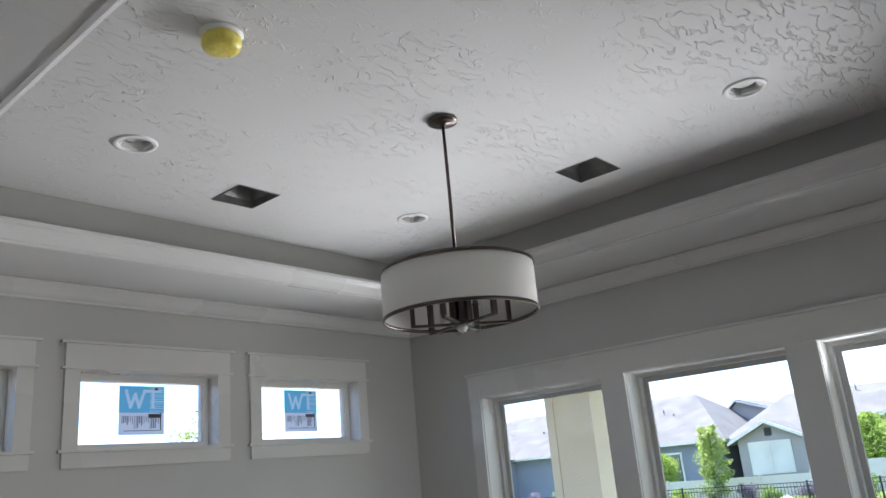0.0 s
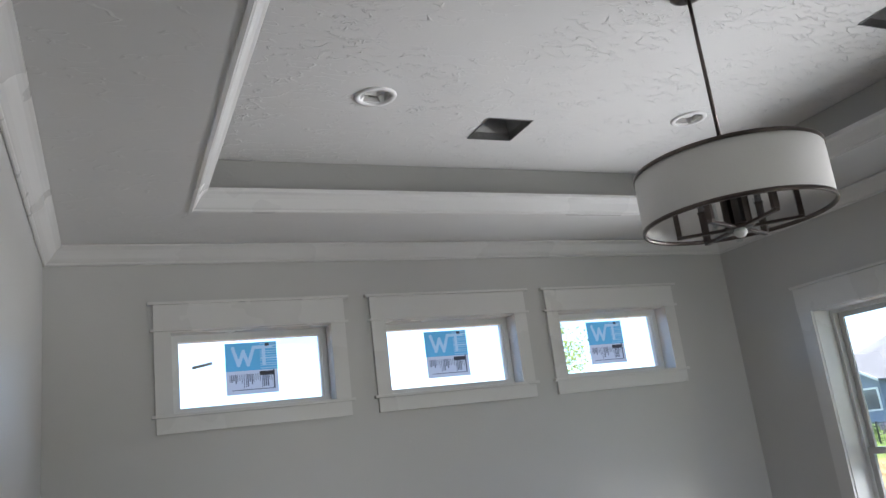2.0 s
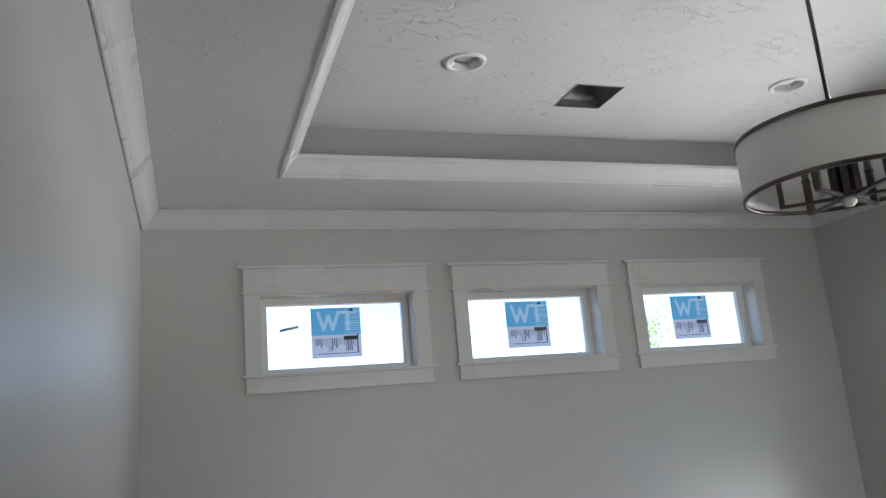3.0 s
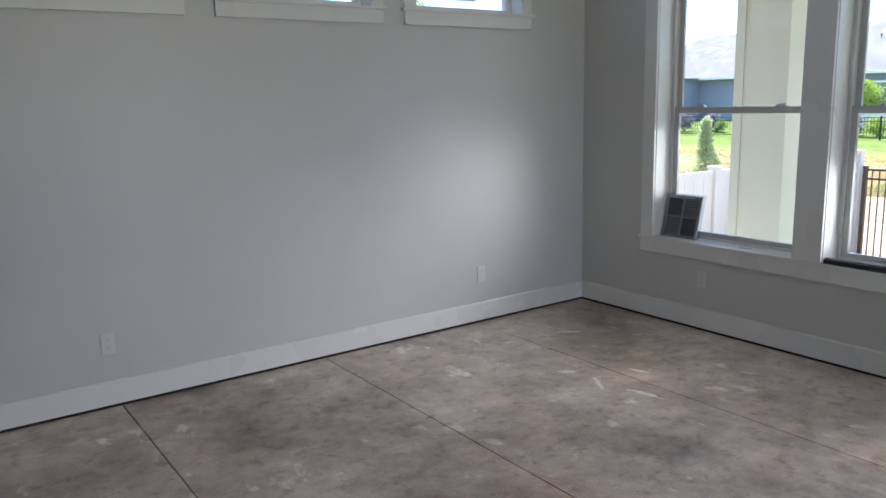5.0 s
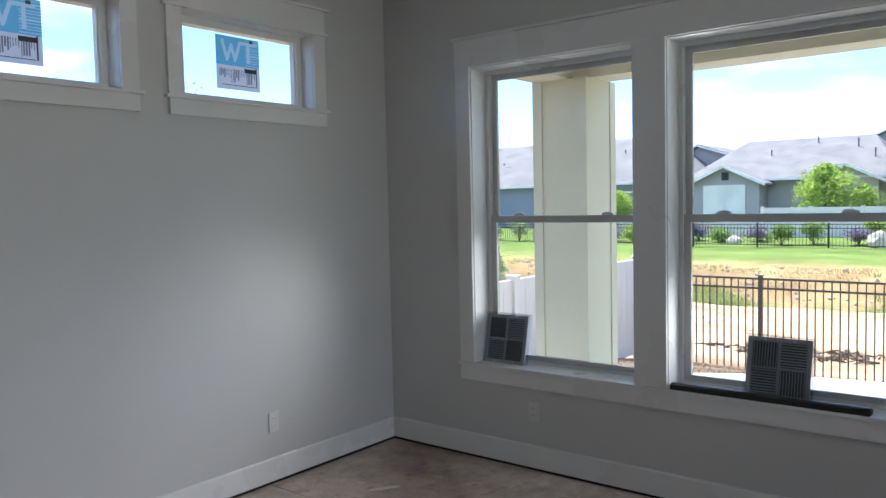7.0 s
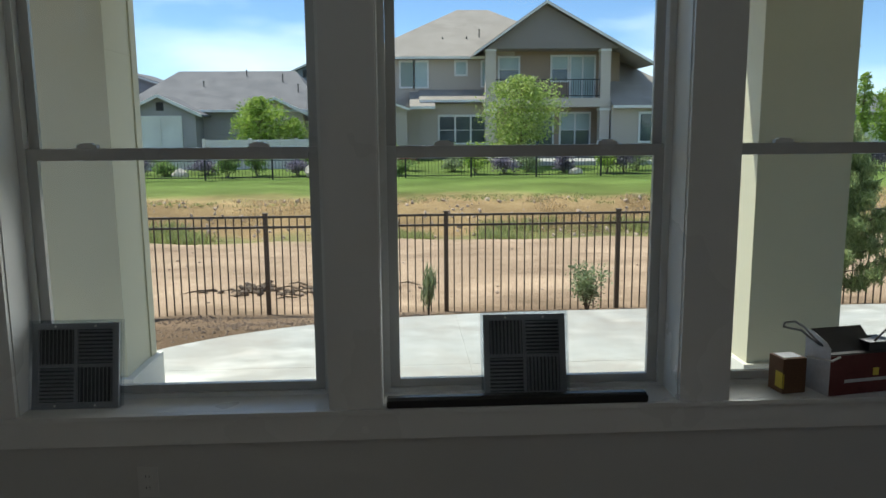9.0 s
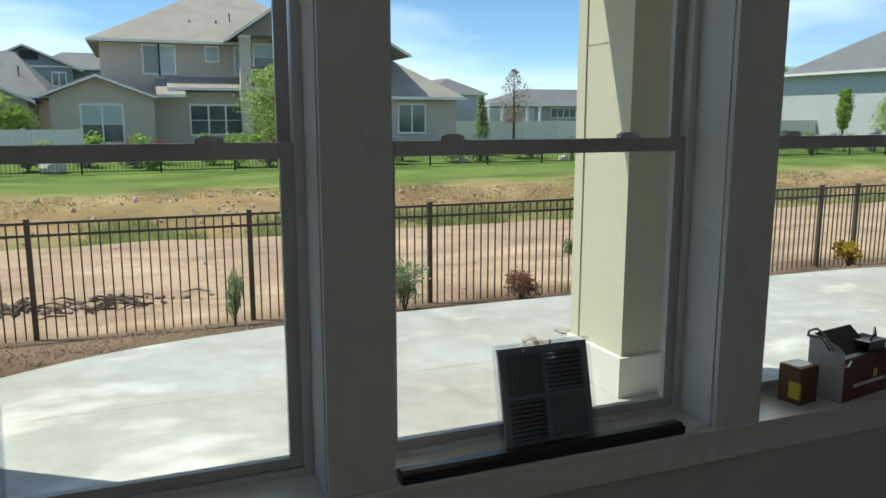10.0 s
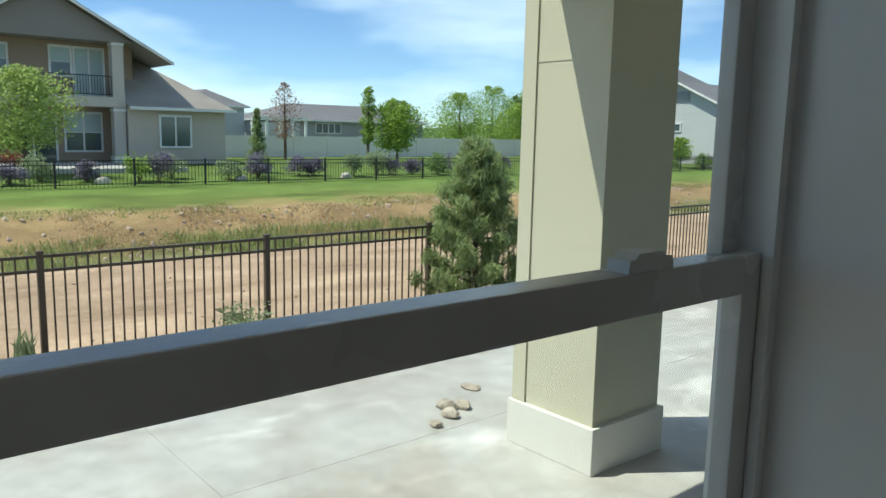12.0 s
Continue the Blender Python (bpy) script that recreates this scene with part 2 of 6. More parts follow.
def siding_mat(name, color, pitch=0.18):
    """Painted lap siding: the boards' lower edges as relief."""
    m, n, l, p = node_mat(name)
    geo = n.new("ShaderNodeNewGeometry")
    sep = n.new("ShaderNodeSeparateXYZ")
    l.new(geo.outputs["Position"], sep.inputs[0])
    md = n.new("ShaderNodeMath")
    md.operation = "DIVIDE"
    md.inputs[1].default_value = pitch
    l.new(sep.outputs["Z"], md.inputs[0])
    fr = n.new("ShaderNodeMath")
    fr.operation = "FRACT"
    l.new(md.outputs[0], fr.inputs[0])
    b = n.new("ShaderNodeBump")
    b.inputs["Strength"].default_value, b.inputs["Distance"].default_value = 0.8, 0.02
    b.invert = True
    l.new(fr.outputs[0], b.inputs["Height"])
    l.new(b.outputs["Normal"], p.inputs["Normal"])
    t = noise_node(n, l, 0.8, 5)
    c = mix(n, l, ramp(n, l, t.outputs["Fac"], 0.3, 0.7).outputs["Color"], color, tuple(x * 0.88 for x in color))
    l.new(c, p.inputs["Base Color"])
    p.inputs["Roughness"].default_value = 0.75
    return m


def paper_mat(name, color, color2):
    """Printed paper that lets daylight glow through."""
    m = surface(name, color, color2, 0.5, coarse=10, fine=60, bump=0.02)
    n, l = m.node_tree.nodes, m.node_tree.links
    tl = n.new("ShaderNodeBsdfTranslucent")
    tl.inputs["Color"].default_value = (*color, 1)
    mx = n.new("ShaderNodeMixShader")
    mx.inputs[0].default_value = 0.85
    l.new(n["Principled BSDF"].outputs[0], mx.inputs[1])
    l.new(tl.outputs[0], mx.inputs[2])
    l.new(mx.outputs[0], n["Material Output"].inputs["Surface"])
    return m


M_WALL = trowel("wall_paint_grey", (0.52, 0.52, 0.51), 9.0, 0.05, 0.42, 0.95)
# the tray sides' shade is put into this darker base colour
M_TRAY = trowel("tray_side_shaded", (0.40, 0.40, 0.385), 9.0, 0.10, 0.5)
M_CEIL = trowel("ceiling_trowelled", (0.70, 0.70, 0.69), 13.0, 0.9, 0.55, 0.5)
M_SOFFIT = trowel("soffit_trowelled", (0.70, 0.70, 0.69), 8.0, 0.30, 0.5, 0.5)
M_TRIM = surface("trim_paint_white", (0.68, 0.68, 0.67), (0.68, 0.68, 0.67), 0.28, coarse=0.7, fine=25, bump=0.0, grain=0.008)
# near-black: shade of the gap at the floor, put into colour
M_GAPSHADE = surface("gap_shade_dark", (0.018, 0.015, 0.013), rough=0.9)
M_FLOOR = concrete("floor_concrete_dusty", (0.72, 0.65, 0.585), (0.58, 0.455, 0.385), (0.84, 0.81, 0.77), 0.45, (0.62, 0.70), (0.58, 1.20), stain=0.55)
M_JOINT = surface("joint_dark", (0.06, 0.05, 0.045), rough=0.95)
M_PATIO = concrete("patio_concrete_pale", (0.49, 0.505, 0.495), (0.43, 0.435, 0.42), (0.68, 0.685, 0.66), 0.7, (0.56, 0.72), (0.80, 1.08), 1.1, stain=0.10)
M_SASH = surface("window_sash_grey_white", (0.54, 0.545, 0.54), (0.51, 0.515, 0.51), 0.25, coarse=2, fine=30, bump=0.02, depth=0.002, grain=0.015)
M_VINYL = surface("window_vinyl_white", (0.76, 0.77, 0.76), (0.73, 0.74, 0.73), 0.30, coarse=2, fine=30, bump=0.02, depth=0.002, grain=0.015)
M_GLASS = glass_mat("window_glass", (0.95, 0.97, 0.96))
M_LATCH = surface("sash_lock_white", (0.62, 0.63, 0.62), rough=0.35, bump=0.02, grain=0.02)
M_STUCCO = surface("column_stucco_cream", (0.62, 0.60, 0.46), (0.585, 0.565, 0.43), 0.85, coarse=0.9, fine=140, bump=0.35, depth=0.003)
M_PLINTH = surface("plinth_cream", (0.76, 0.75, 0.69), (0.72, 0.71, 0.65), 0.8, coarse=1.5, fine=90, bump=0.2)
M_BEAM = surface("beam_cream", (0.60, 0.57, 0.46), (0.56, 0.53, 0.42), 0.8, coarse=1.5, fine=90, bump=0.15)
M_IRON = surface("fence_bronze_metal", (0.095, 0.072, 0.055), (0.115, 0.090, 0.070), 0.45, 0.2, coarse=2, fine=60, bump=0.08)
M_BLACKIRON = surface("fence_black_metal", (0.015, 0.016, 0.018), rough=0.5, bump=0.05)
M_WHITEVINYL = surface("vinyl_fence_white", (0.74, 0.70, 0.66), (0.70, 0.66, 0.62), 0.5, coarse=1, fine=20, bump=0.04, grain=0.02)
M_GROUND = terrain_mat()
M_NICKEL = surface("brushed_nickel_dark", (0.13, 0.11, 0.10), (0.09, 0.075, 0.068), 0.32, 1.0, coarse=6, fine=140, bump=0.06, stretch=(1, 1, 0.1))
M_SHADE = surface("linen_shade", (0.74, 0.73, 0.71), (0.70, 0.69, 0.67), 0.85, coarse=2, fine=220, bump=0.15, depth=0.001, grain=0.02)
M_CANDLE = surface("candle_sleeve", (0.10, 0.09, 0.085), rough=0.4, metal=0.8, bump=0.02)
M_CRYSTAL = glass_mat("crystal", (0.9, 0.92, 0.93))
M_WHITE = surface("white_enamel", (0.80, 0.80, 0.80), (0.77, 0.77, 0.77), 0.4, coarse=3, fine=50, bump=0.03, grain=0.02)
M_COVER = surface("socket_plate_white", (0.62, 0.62, 0.61), (0.60, 0.60, 0.59), 0.4, coarse=3, fine=50, bump=0.02, grain=0.02)
M_PLASTER = surface("dried_plaster_white", (0.80, 0.78, 0.74), (0.70, 0.67, 0.62), 0.9, coarse=9, fine=70, bump=0.3)
M_LENS = surface("downlight_lens", (0.82, 0.82, 0.80), rough=0.5, bump=0.02)
M_DUCT = surface("duct_galvanised", (0.34, 0.34, 0.335), (0.26, 0.26, 0.255), 0.45, 0.75, coarse=9, fine=60, bump=0.1)
M_YELLOW = surface("dust_cover_yellow", (0.80, 0.72, 0.16), (0.74, 0.60, 0.10), 0.3, coarse=14, fine=60, bump=0.5, depth=0.006)
M_REG = surface("register_grey_metal", (0.40, 0.415, 0.435), (0.36, 0.375, 0.395), 0.4, coarse=4, fine=50, bump=0.04, grain=0.02)
M_REGDARK = surface("register_throat_shade", (0.13, 0.138, 0.15), rough=0.7)
M_PLASTIC = glass_mat("clear_wrap", (0.88, 0.90, 0.92))
M_BLACK = surface("black_aluminium", (0.012, 0.012, 0.013), rough=0.4, coarse=5, fine=80, bump=0.05)
M_CARD = surface("cardboard_brown", (0.20, 0.105, 0.058), (0.16, 0.085, 0.048), 0.85, coarse=6, fine=120, bump=0.1)
M_CARDW = surface("carton_white", (0.48, 0.48, 0.50), (0.44, 0.44, 0.46), 0.6, coarse=5, fine=60, bump=0.05)
M_CARDR = surface("carton_dark_red", (0.11, 0.014, 0.012), (0.085, 0.011, 0.010), 0.9, coarse=5, fine=60, bump=0.05)
M_TAPE = surface("tape_yellow", (0.72, 0.55, 0.06), rough=0.4, bump=0.02)
M_CABLE = surface("cable_black", (0.02, 0.02, 0.02), rough=0.5, bump=0.02)
M_CABLEW = surface("cable_white", (0.6, 0.6, 0.58), rough=0.5, bump=0.02)
M_STONE = surface("broken_stone", (0.50, 0.44, 0.36), (0.38, 0.33, 0.27), 0.9, coarse=18, fine=120, bump=0.5, random_tint=0.12)
M_RUBBLE = surface("bank_rubble_brown", (0.56, 0.44, 0.35), (0.42, 0.31, 0.23), 0.95, coarse=8, fine=60, bump=0.4)
M_BOULDER = surface("boulder_tan", (0.66, 0.60, 0.52), (0.54, 0.47, 0.40), 0.9, coarse=3, fine=40, bump=0.4)
M_PILLAR = surface("house_stucco_light", (0.55, 0.49, 0.43), (0.51, 0.455, 0.40), 0.9, coarse=0.6, fine=25, bump=0.2)
M_RUSSET = surface("house_stucco_russet", (0.36, 0.27, 0.205), (0.33, 0.245, 0.185), 0.9, coarse=0.6, fine=25, bump=0.2)
M_FILM = paper_mat("label_film_pale", (0.56, 0.58, 0.61), (0.50, 0.52, 0.55))
M_BLUE = paper_mat("label_blue", (0.13, 0.40, 0.56), (0.11, 0.36, 0.51))
M_STROKE = paper_mat("label_stroke_pale", (0.42, 0.58, 0.66), (0.38, 0.53, 0.62))
M_PRINT = paper_mat("label_print_grey", (0.16, 0.17, 0.19), (0.13, 0.14, 0.16))
M_INK = surface("label_ink", (0.05, 0.055, 0.07), rough=0.5, bump=0.0)
M_ROOF = surface("asphalt_shingles_grey", (0.185, 0.183, 0.195), (0.15, 0.148, 0.158), 0.95, coarse=1.2, fine=9, bump=0.5, depth=0.03)
M_ROOFB = surface("asphalt_shingles_brown", (0.36, 0.325, 0.29), (0.30, 0.27, 0.24), 0.95, coarse=1.2, fine=9, bump=0.5, depth=0.03)
M_TAUPE = surface("house_stucco_taupe", (0.53, 0.46, 0.39), (0.49, 0.425, 0.36), 0.9, coarse=0.4, fine=25, bump=0.3, depth=0.01)
M_TAUPED = siding_mat("house_siding_dark_taupe", (0.25, 0.22, 0.20))
M_BLUEH = siding_mat("house_siding_slate_blue", (0.25, 0.28, 0.34))
M_GREYH = siding_mat("house_siding_grey", (0.38, 0.365, 0.37))
M_PALEH = siding_mat("house_siding_pale_grey", (0.50, 0.52, 0.53), 0.25)
M_HTRIM = surface("house_trim_white", (0.80, 0.80, 0.78), rough=0.6, coarse=1, fine=10, bump=0.03, grain=0.02)
M_PANE = surface("house_window_pane", (0.05, 0.07, 0.08), (0.12, 0.16, 0.17), 0.06, coarse=0.9, fine=3, bump=0.0, spec=0.8)
M_BLIND = surface("house_window_blind", (0.44, 0.54, 0.53), (0.36, 0.46, 0.46), 0.35, coarse=1.2, fine=8, bump=0.0)
M_BARK = surface("bark_brown", (0.16, 0.115, 0.08), (0.10, 0.075, 0.055), 0.95, coarse=5, fine=40, bump=0.5, depth=0.01, stretch=(1, 1, 0.2))
M_CURTAIN = surface("house_window_curtain", (0.22, 0.28, 0.25), (0.16, 0.21, 0.19), 0.2, coarse=1.2, fine=8, bump=0.0)
M_LEAF = leaf_mat("leaves_fresh_green", (0.16, 0.29, 0.04), (0.46, 0.58, 0.14))
M_LEAFP = leaf_mat("leaves_pale_green", (0.20, 0.31, 0.06), (0.58, 0.66, 0.24))
M_LEAFD = leaf_mat("leaves_dark_green", (0.14, 0.24, 0.07), (0.30, 0.42, 0.14))
M_SPRUCE = leaf_mat("spruce_pale_needles", (0.36, 0.47, 0.24), (0.55, 0.64, 0.38))
M_PINE = leaf_mat("pine_needles", (0.17, 0.25, 0.09), (0.45, 0.53, 0.25))
M_RUST = leaf_mat("leaves_dry_brown", (0.26, 0.15, 0.09), (0.40, 0.25, 0.16))
M_GOLD = leaf_mat("leaves_golden", (0.45, 0.30, 0.03), (0.62, 0.46, 0.07))
M_SAGE = leaf_mat("leaves_sage", (0.24, 0.31, 0.16), (0.40, 0.47, 0.28))
M_LAV = leaf_mat("lavender", (0.17, 0.16, 0.21), (0.30, 0.26, 0.36))
M_REDF = leaf_mat("red_flowers", (0.38, 0.07, 0.08), (0.20, 0.16, 0.07))
M_WEED = leaf_mat("ditch_weeds", (0.25, 0.30, 0.11), (0.46, 0.48, 0.21))
M_DRY = leaf_mat("dry_grass", (0.46, 0.33, 0.19), (0.68, 0.54, 0.34))


# ---------------------------------------------------------------- mesh helpers
def box(bm, lo, hi, bevel=0.0):
    v = [bm.verts.new((x, y, z)) for x in (lo[0], hi[0]) for y in (lo[1], hi[1]) for z in (lo[2], hi[2])]
    faces = [bm.faces.new([v[i] for i in q]) for q in ((0, 1, 3, 2), (4, 6, 7, 5), (0, 4, 5, 1), (2, 3, 7, 6), (0, 2, 6, 4), (1, 5, 7, 3))]
    if bevel:
        edges = list({e for f in faces for e in f.edges})
        bmesh.ops.bevel(bm, geom=edges, offset=bevel, segments=2, profile=0.7, affect="EDGES")
    return v


def prism(bm, outline, axis, a, b):
    """An outline in the two other axes, drawn out along an axis (0 x, 1 y, 2 z) from a to b."""
    def at(p, t):
        return {0: (t, p[0], p[1]), 1: (p[0], t, p[1]), 2: (p[0], p[1], t)}[axis]
    r0 = [bm.verts.new(at(p, a)) for p in outline]
    r1 = [bm.verts.new(at(p, b)) for p in outline]
    n = len(outline)
    for i in range(n):
        bm.faces.new((r0[i], r0[(i + 1) % n], r1[(i + 1) % n], r1[i]))
    bm.faces.new(r0[::-1])
    bm.faces.new(r1)


def lathe(bm, rings, x=0.0, y=0.0, n=32, cap=True):
    """Turned shape from (radius, z) rings."""
    loops = []
    for r, z in rings:
        loops.append([bm.verts.new((x + r * math.cos(2 * math.pi * i / n), y + r * math.sin(2 * math.pi * i / n), z)) for i in range(n)])
    for p, q in zip(loops, loops[1:]):
        for i in range(n):
            bm.faces.new((p[i], p[(i + 1) % n], q[(i + 1) % n], q[i]))
    if cap:
        bm.faces.new(loops[0][::-1])
        bm.faces.new(loops[-1])


def tube(bm, pts, r, n=8):
    pts = [Vector(p) for p in pts]
    prev = None
    for i, p in enumerate(pts):
        d = (pts[min(i + 1, len(pts) - 1)] - pts[max(i - 1, 0)]).normalized()
        u = d.orthogonal().normalized() if prev is None else (prev - d * prev.dot(d)).normalized()
        prev = u
        w = d.cross(u)
        rr = r[i] if isinstance(r, (list, tuple)) else r
        ring = [bm.verts.new(p + (u * math.cos(2 * math.pi * k / n) + w * math.sin(2 * math.pi * k / n)) * rr) for k in range(n)]
        if i:
            for k in range(n):
                bm.faces.new((last[k], last[(k + 1) % n], ring[(k + 1) % n], ring[k]))
        else:
            bm.faces.new(ring[::-1])
        last = ring
    bm.faces.new(last)


def obj(name, bm, material, smooth=False, parent=None):
    bmesh.ops.recalc_face_normals(bm, faces=bm.faces)
    me = bpy.data.meshes.new(name)
    bm.to_mesh(me)
    bm.free()
    for m in material if isinstance(material, (list, tuple)) else (material,):
        me.materials.append(m)
    if smooth:
        for p in me.polygons:
            p.use_smooth = True
    ob = new(name, me)
    if parent is not None:
        ob.parent = parent
        ob.matrix_parent_inverse = parent.matrix_basis.inverted()
    return ob


def part(name, bm, material, parent, label="", smooth=False):
    ob = obj(name, bm, material, smooth, parent)
    if label:
        tagged(ob, label)
    return ob


def thing(name, label, category, at=(0, 0, 0), group="", kind=""):
    e = new(name)
    e.location = at
    e.empty_display_size = 0.1
    return tagged(e, label, category, group, kind)


def boxes(*list_of):
    bm = bmesh.new()
    for b in list_of:
        box(bm, *b)
    return bm


def structure(name, bm, material, label, category, smooth=False):
    return tagged(obj(name, bm, material, smooth), label, category, kind="structure")


def share(name, mesh, m, parent):
    ob = new(name, mesh)
    ob.parent = parent
    ob.matrix_parent_inverse = parent.matrix_basis.inverted()
    ob.matrix_basis = m
    return ob


# ---------------------------------------------------------------- the room's shell
XW, YS, Z_SOFFIT, Z_TRAY = -4.68, -5.02, 3.14, 3.42
WIN = [(-0.718, -1.787), (-1.977, -3.040), (-3.230, -4.300)]
SILL, HEAD = 0.610, 2.440
TRAN = [(-4.045, -3.145), (-2.795, -1.895), (-1.550, -0.650)]
T_LO, T_HI = 2.205, 2.650
WT = 0.215

bm = bmesh.new()
box(bm, (0, YS - 0.2, -0.6), (WT, 0.2, SILL - 0.015))
box(bm, (0, YS - 0.2, HEAD + 0.015), (WT, 0.2, 3.6))
ys = [0.2] + [y for w in WIN for y in (w[0] + 0.012, w[1] - 0.012)] + [YS - 0.2]
for a, b in zip(ys[0::2], ys[1::2]):
    box(bm, (0, b, SILL - 0.015), (WT, a, HEAD + 0.015))
structure("wall_east", bm, M_WALL, "smooth grey painted wall with three tall windows", "wall")

bm = bmesh.new()
box(bm, (XW - 0.12, 0, 0.012), (-0.001, 0.2, T_LO - 0.015))
box(bm, (XW - 0.12, 0, T_HI + 0.015), (-0.001, 0.2, 3.6))
xs = [XW - 0.12] + [x for w in TRAN for x in (w[0] - 0.012, w[1] + 0.012)] + [-0.001]
for a, b in zip(xs[0::2], xs[1::2]):
    box(bm, (a, 0, T_LO - 0.015), (b, 0.2, T_HI + 0.015))
structure("wall_north", bm, M_WALL, "grey painted wall with three small high windows", "wall")
structure("wall_north_footing", boxes(((XW - 0.12, 0.012, -0.6), (-0.001, 0.2, 0.0115))), M_GAPSHADE, "near-black strip for the shade under the grey wall", "footing")

bm = bmesh.new()
box(bm, (XW - 0.12, -3.40, 0), (XW, -0.001, 3.6))
box(bm, (XW - 0.12, YS, 2.55), (XW, -3.40, 3.6))
structure("wall_west", bm, M_WALL, "grey painted wall beside a wide opening", "wall")

# the adjoining spaces behind the camera, unseen and assumed, open round the fill lamp
bm = bmesh.new()
box(bm, (-11.2, -10.2, -0.6), (-11.0, 0.2, 3.6))
box(bm, (-11.0, 0, -0.6), (XW - 0.121, 0.2, 3.6))
box(bm, (-11.0, -10.2, -0.6), (-2.95, -10.0, 3.6))
box(bm, (-2.95, -10.2, 2.62), (0.215, -10.0, 3.6))
box(bm, (-2.95, -10.2, -0.6), (0.215, -10.0, 0.28))
box(bm, (-0.48, -10.2, 0.28), (0.215, -10.0, 2.62))
box(bm, (0, -10.0, -0.6), (WT, YS - 0.201, 3.6))
box(bm, (XW, YS - 0.12, 2.75), (-0.001, YS, 3.6))
structure("wall_next_room", bm, M_WALL, "plain grey walls of the adjoining space", "wall")
structure("ceiling_next_room", boxes(((-11.0, -10.0, 3.06), (XW - 0.121, 0, 3.16)), ((XW - 0.121, -10.0, 3.06), (0, YS - 0.121, 3.16))), M_SOFFIT, "plain white ceiling of the adjoining space", "ceiling")
structure("floor_next_room", boxes(((-11.0, -10.0, -0.2), (XW - 0.003, 0, -0.001)), ((XW - 0.003, -10.0, -0.2), (0, YS - 0.003, -0.001))), M_FLOOR, "bare concrete floor of the adjoining space", "floor")

# bare slab floor with saw-cut joints
floor = thing("floor", "bare dusty brown concrete slab with saw-cut joints", "floor", kind="structure")
cuts = [XW, -3.58, -2.335, -1.09, 0.0]
part("slab_bed", boxes(((XW, YS, -0.2), (0.0, 0.0, -0.022))), M_JOINT, floor)
for a, b in zip(cuts, cuts[1:]):
    bm = bmesh.new()
    box(bm, (a + (0.0035 if a != XW else 0), YS, -0.0215), (b - (0.0035 if b else 0), 0.011, 0.0))
    part("slab", bm, M_FLOOR, floor)

# ceiling with holes for the two bare duct boots and three downlights
VENTS = [(-2.48, -1.205), (-1.225, -2.59)]
DOWN = [(-3.246, -1.473), (-1.454, -1.471), (-1.48, -3.56)]
holes = [(x - 0.127, x + 0.127, y - 0.127, y + 0.127) for x, y in VENTS] + [(x - 0.055, x + 0.055, y - 0.055, y + 0.055) for x, y in DOWN]
gx = sorted({XW, 0.0, *[v for h in holes for v in h[:2]]})
gy = sorted({YS, 0.0, *[v for h in holes for v in h[2:]]})
bm = bmesh.new()
for a, b in zip(gx, gx[1:]):
    for c, d in zip(gy, gy[1:]):
        mx, my = (a + b) / 2, (c + d) / 2
        if not any(h[0] < mx < h[1] and h[2] < my < h[3] for h in holes):
            box(bm, (a, c, Z_TRAY), (b, d, Z_TRAY + 0.03))
bmesh.ops.remove_doubles(bm, verts=bm.verts, dist=0.0001)
structure("ceiling", bm, M_CEIL, "pale grey hand-trowelled tray ceiling", "ceiling")

TX0, TX1, TY0, TY1 = -3.98, -0.68, -4.36, -0.66
bm = bmesh.new()
box(bm, (XW, YS, Z_SOFFIT), (TX0, 0, Z_SOFFIT + 0.05))
box(bm, (TX1, YS, Z_SOFFIT), (0, 0, Z_SOFFIT + 0.05))
box(bm, (TX0, YS, Z_SOFFIT), (TX1, TY0, Z_SOFFIT + 0.05))
box(bm, (TX0, TY1, Z_SOFFIT), (TX1, 0, Z_SOFFIT + 0.05))
structure("ceiling_soffit", bm, M_SOFFIT, "pale dropped ceiling border round the tray", "ceiling")
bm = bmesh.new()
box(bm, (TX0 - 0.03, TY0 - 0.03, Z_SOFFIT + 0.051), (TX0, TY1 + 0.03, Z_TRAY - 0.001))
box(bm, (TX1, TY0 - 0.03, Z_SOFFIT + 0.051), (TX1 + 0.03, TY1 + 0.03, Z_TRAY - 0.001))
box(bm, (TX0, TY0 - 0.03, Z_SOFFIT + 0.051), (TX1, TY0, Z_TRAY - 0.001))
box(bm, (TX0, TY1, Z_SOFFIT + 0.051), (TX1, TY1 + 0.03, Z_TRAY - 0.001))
structure("ceiling_tray_side", bm, M_TRAY, "upright sides of the tray ceiling, grey darkened for shade", "ceiling")


def moulding(name, rect, profile, label):
    """A closed moulding run along a rectangle: profile points are (distance inwards, height)."""
    x0, x1, y0, y1 = rect
    bm = bmesh.new()
    rings = []
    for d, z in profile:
        rings.append([bm.verts.new(p) for p in ((x0 + d, y0 + d, z), (x1 - d, y0 + d, z), (x1 - d, y1 - d, z), (x0 + d, y1 - d, z))])
    n = len(rings)
    for i in range(n):
        p, q = rings[i], rings[(i + 1) % n]
        for k in range(4):
            bm.faces.new((p[k], p[(k + 1) % 4], q[(k + 1) % 4], q[k]))
    return structure(name, bm, M_TRIM, label, "moulding")


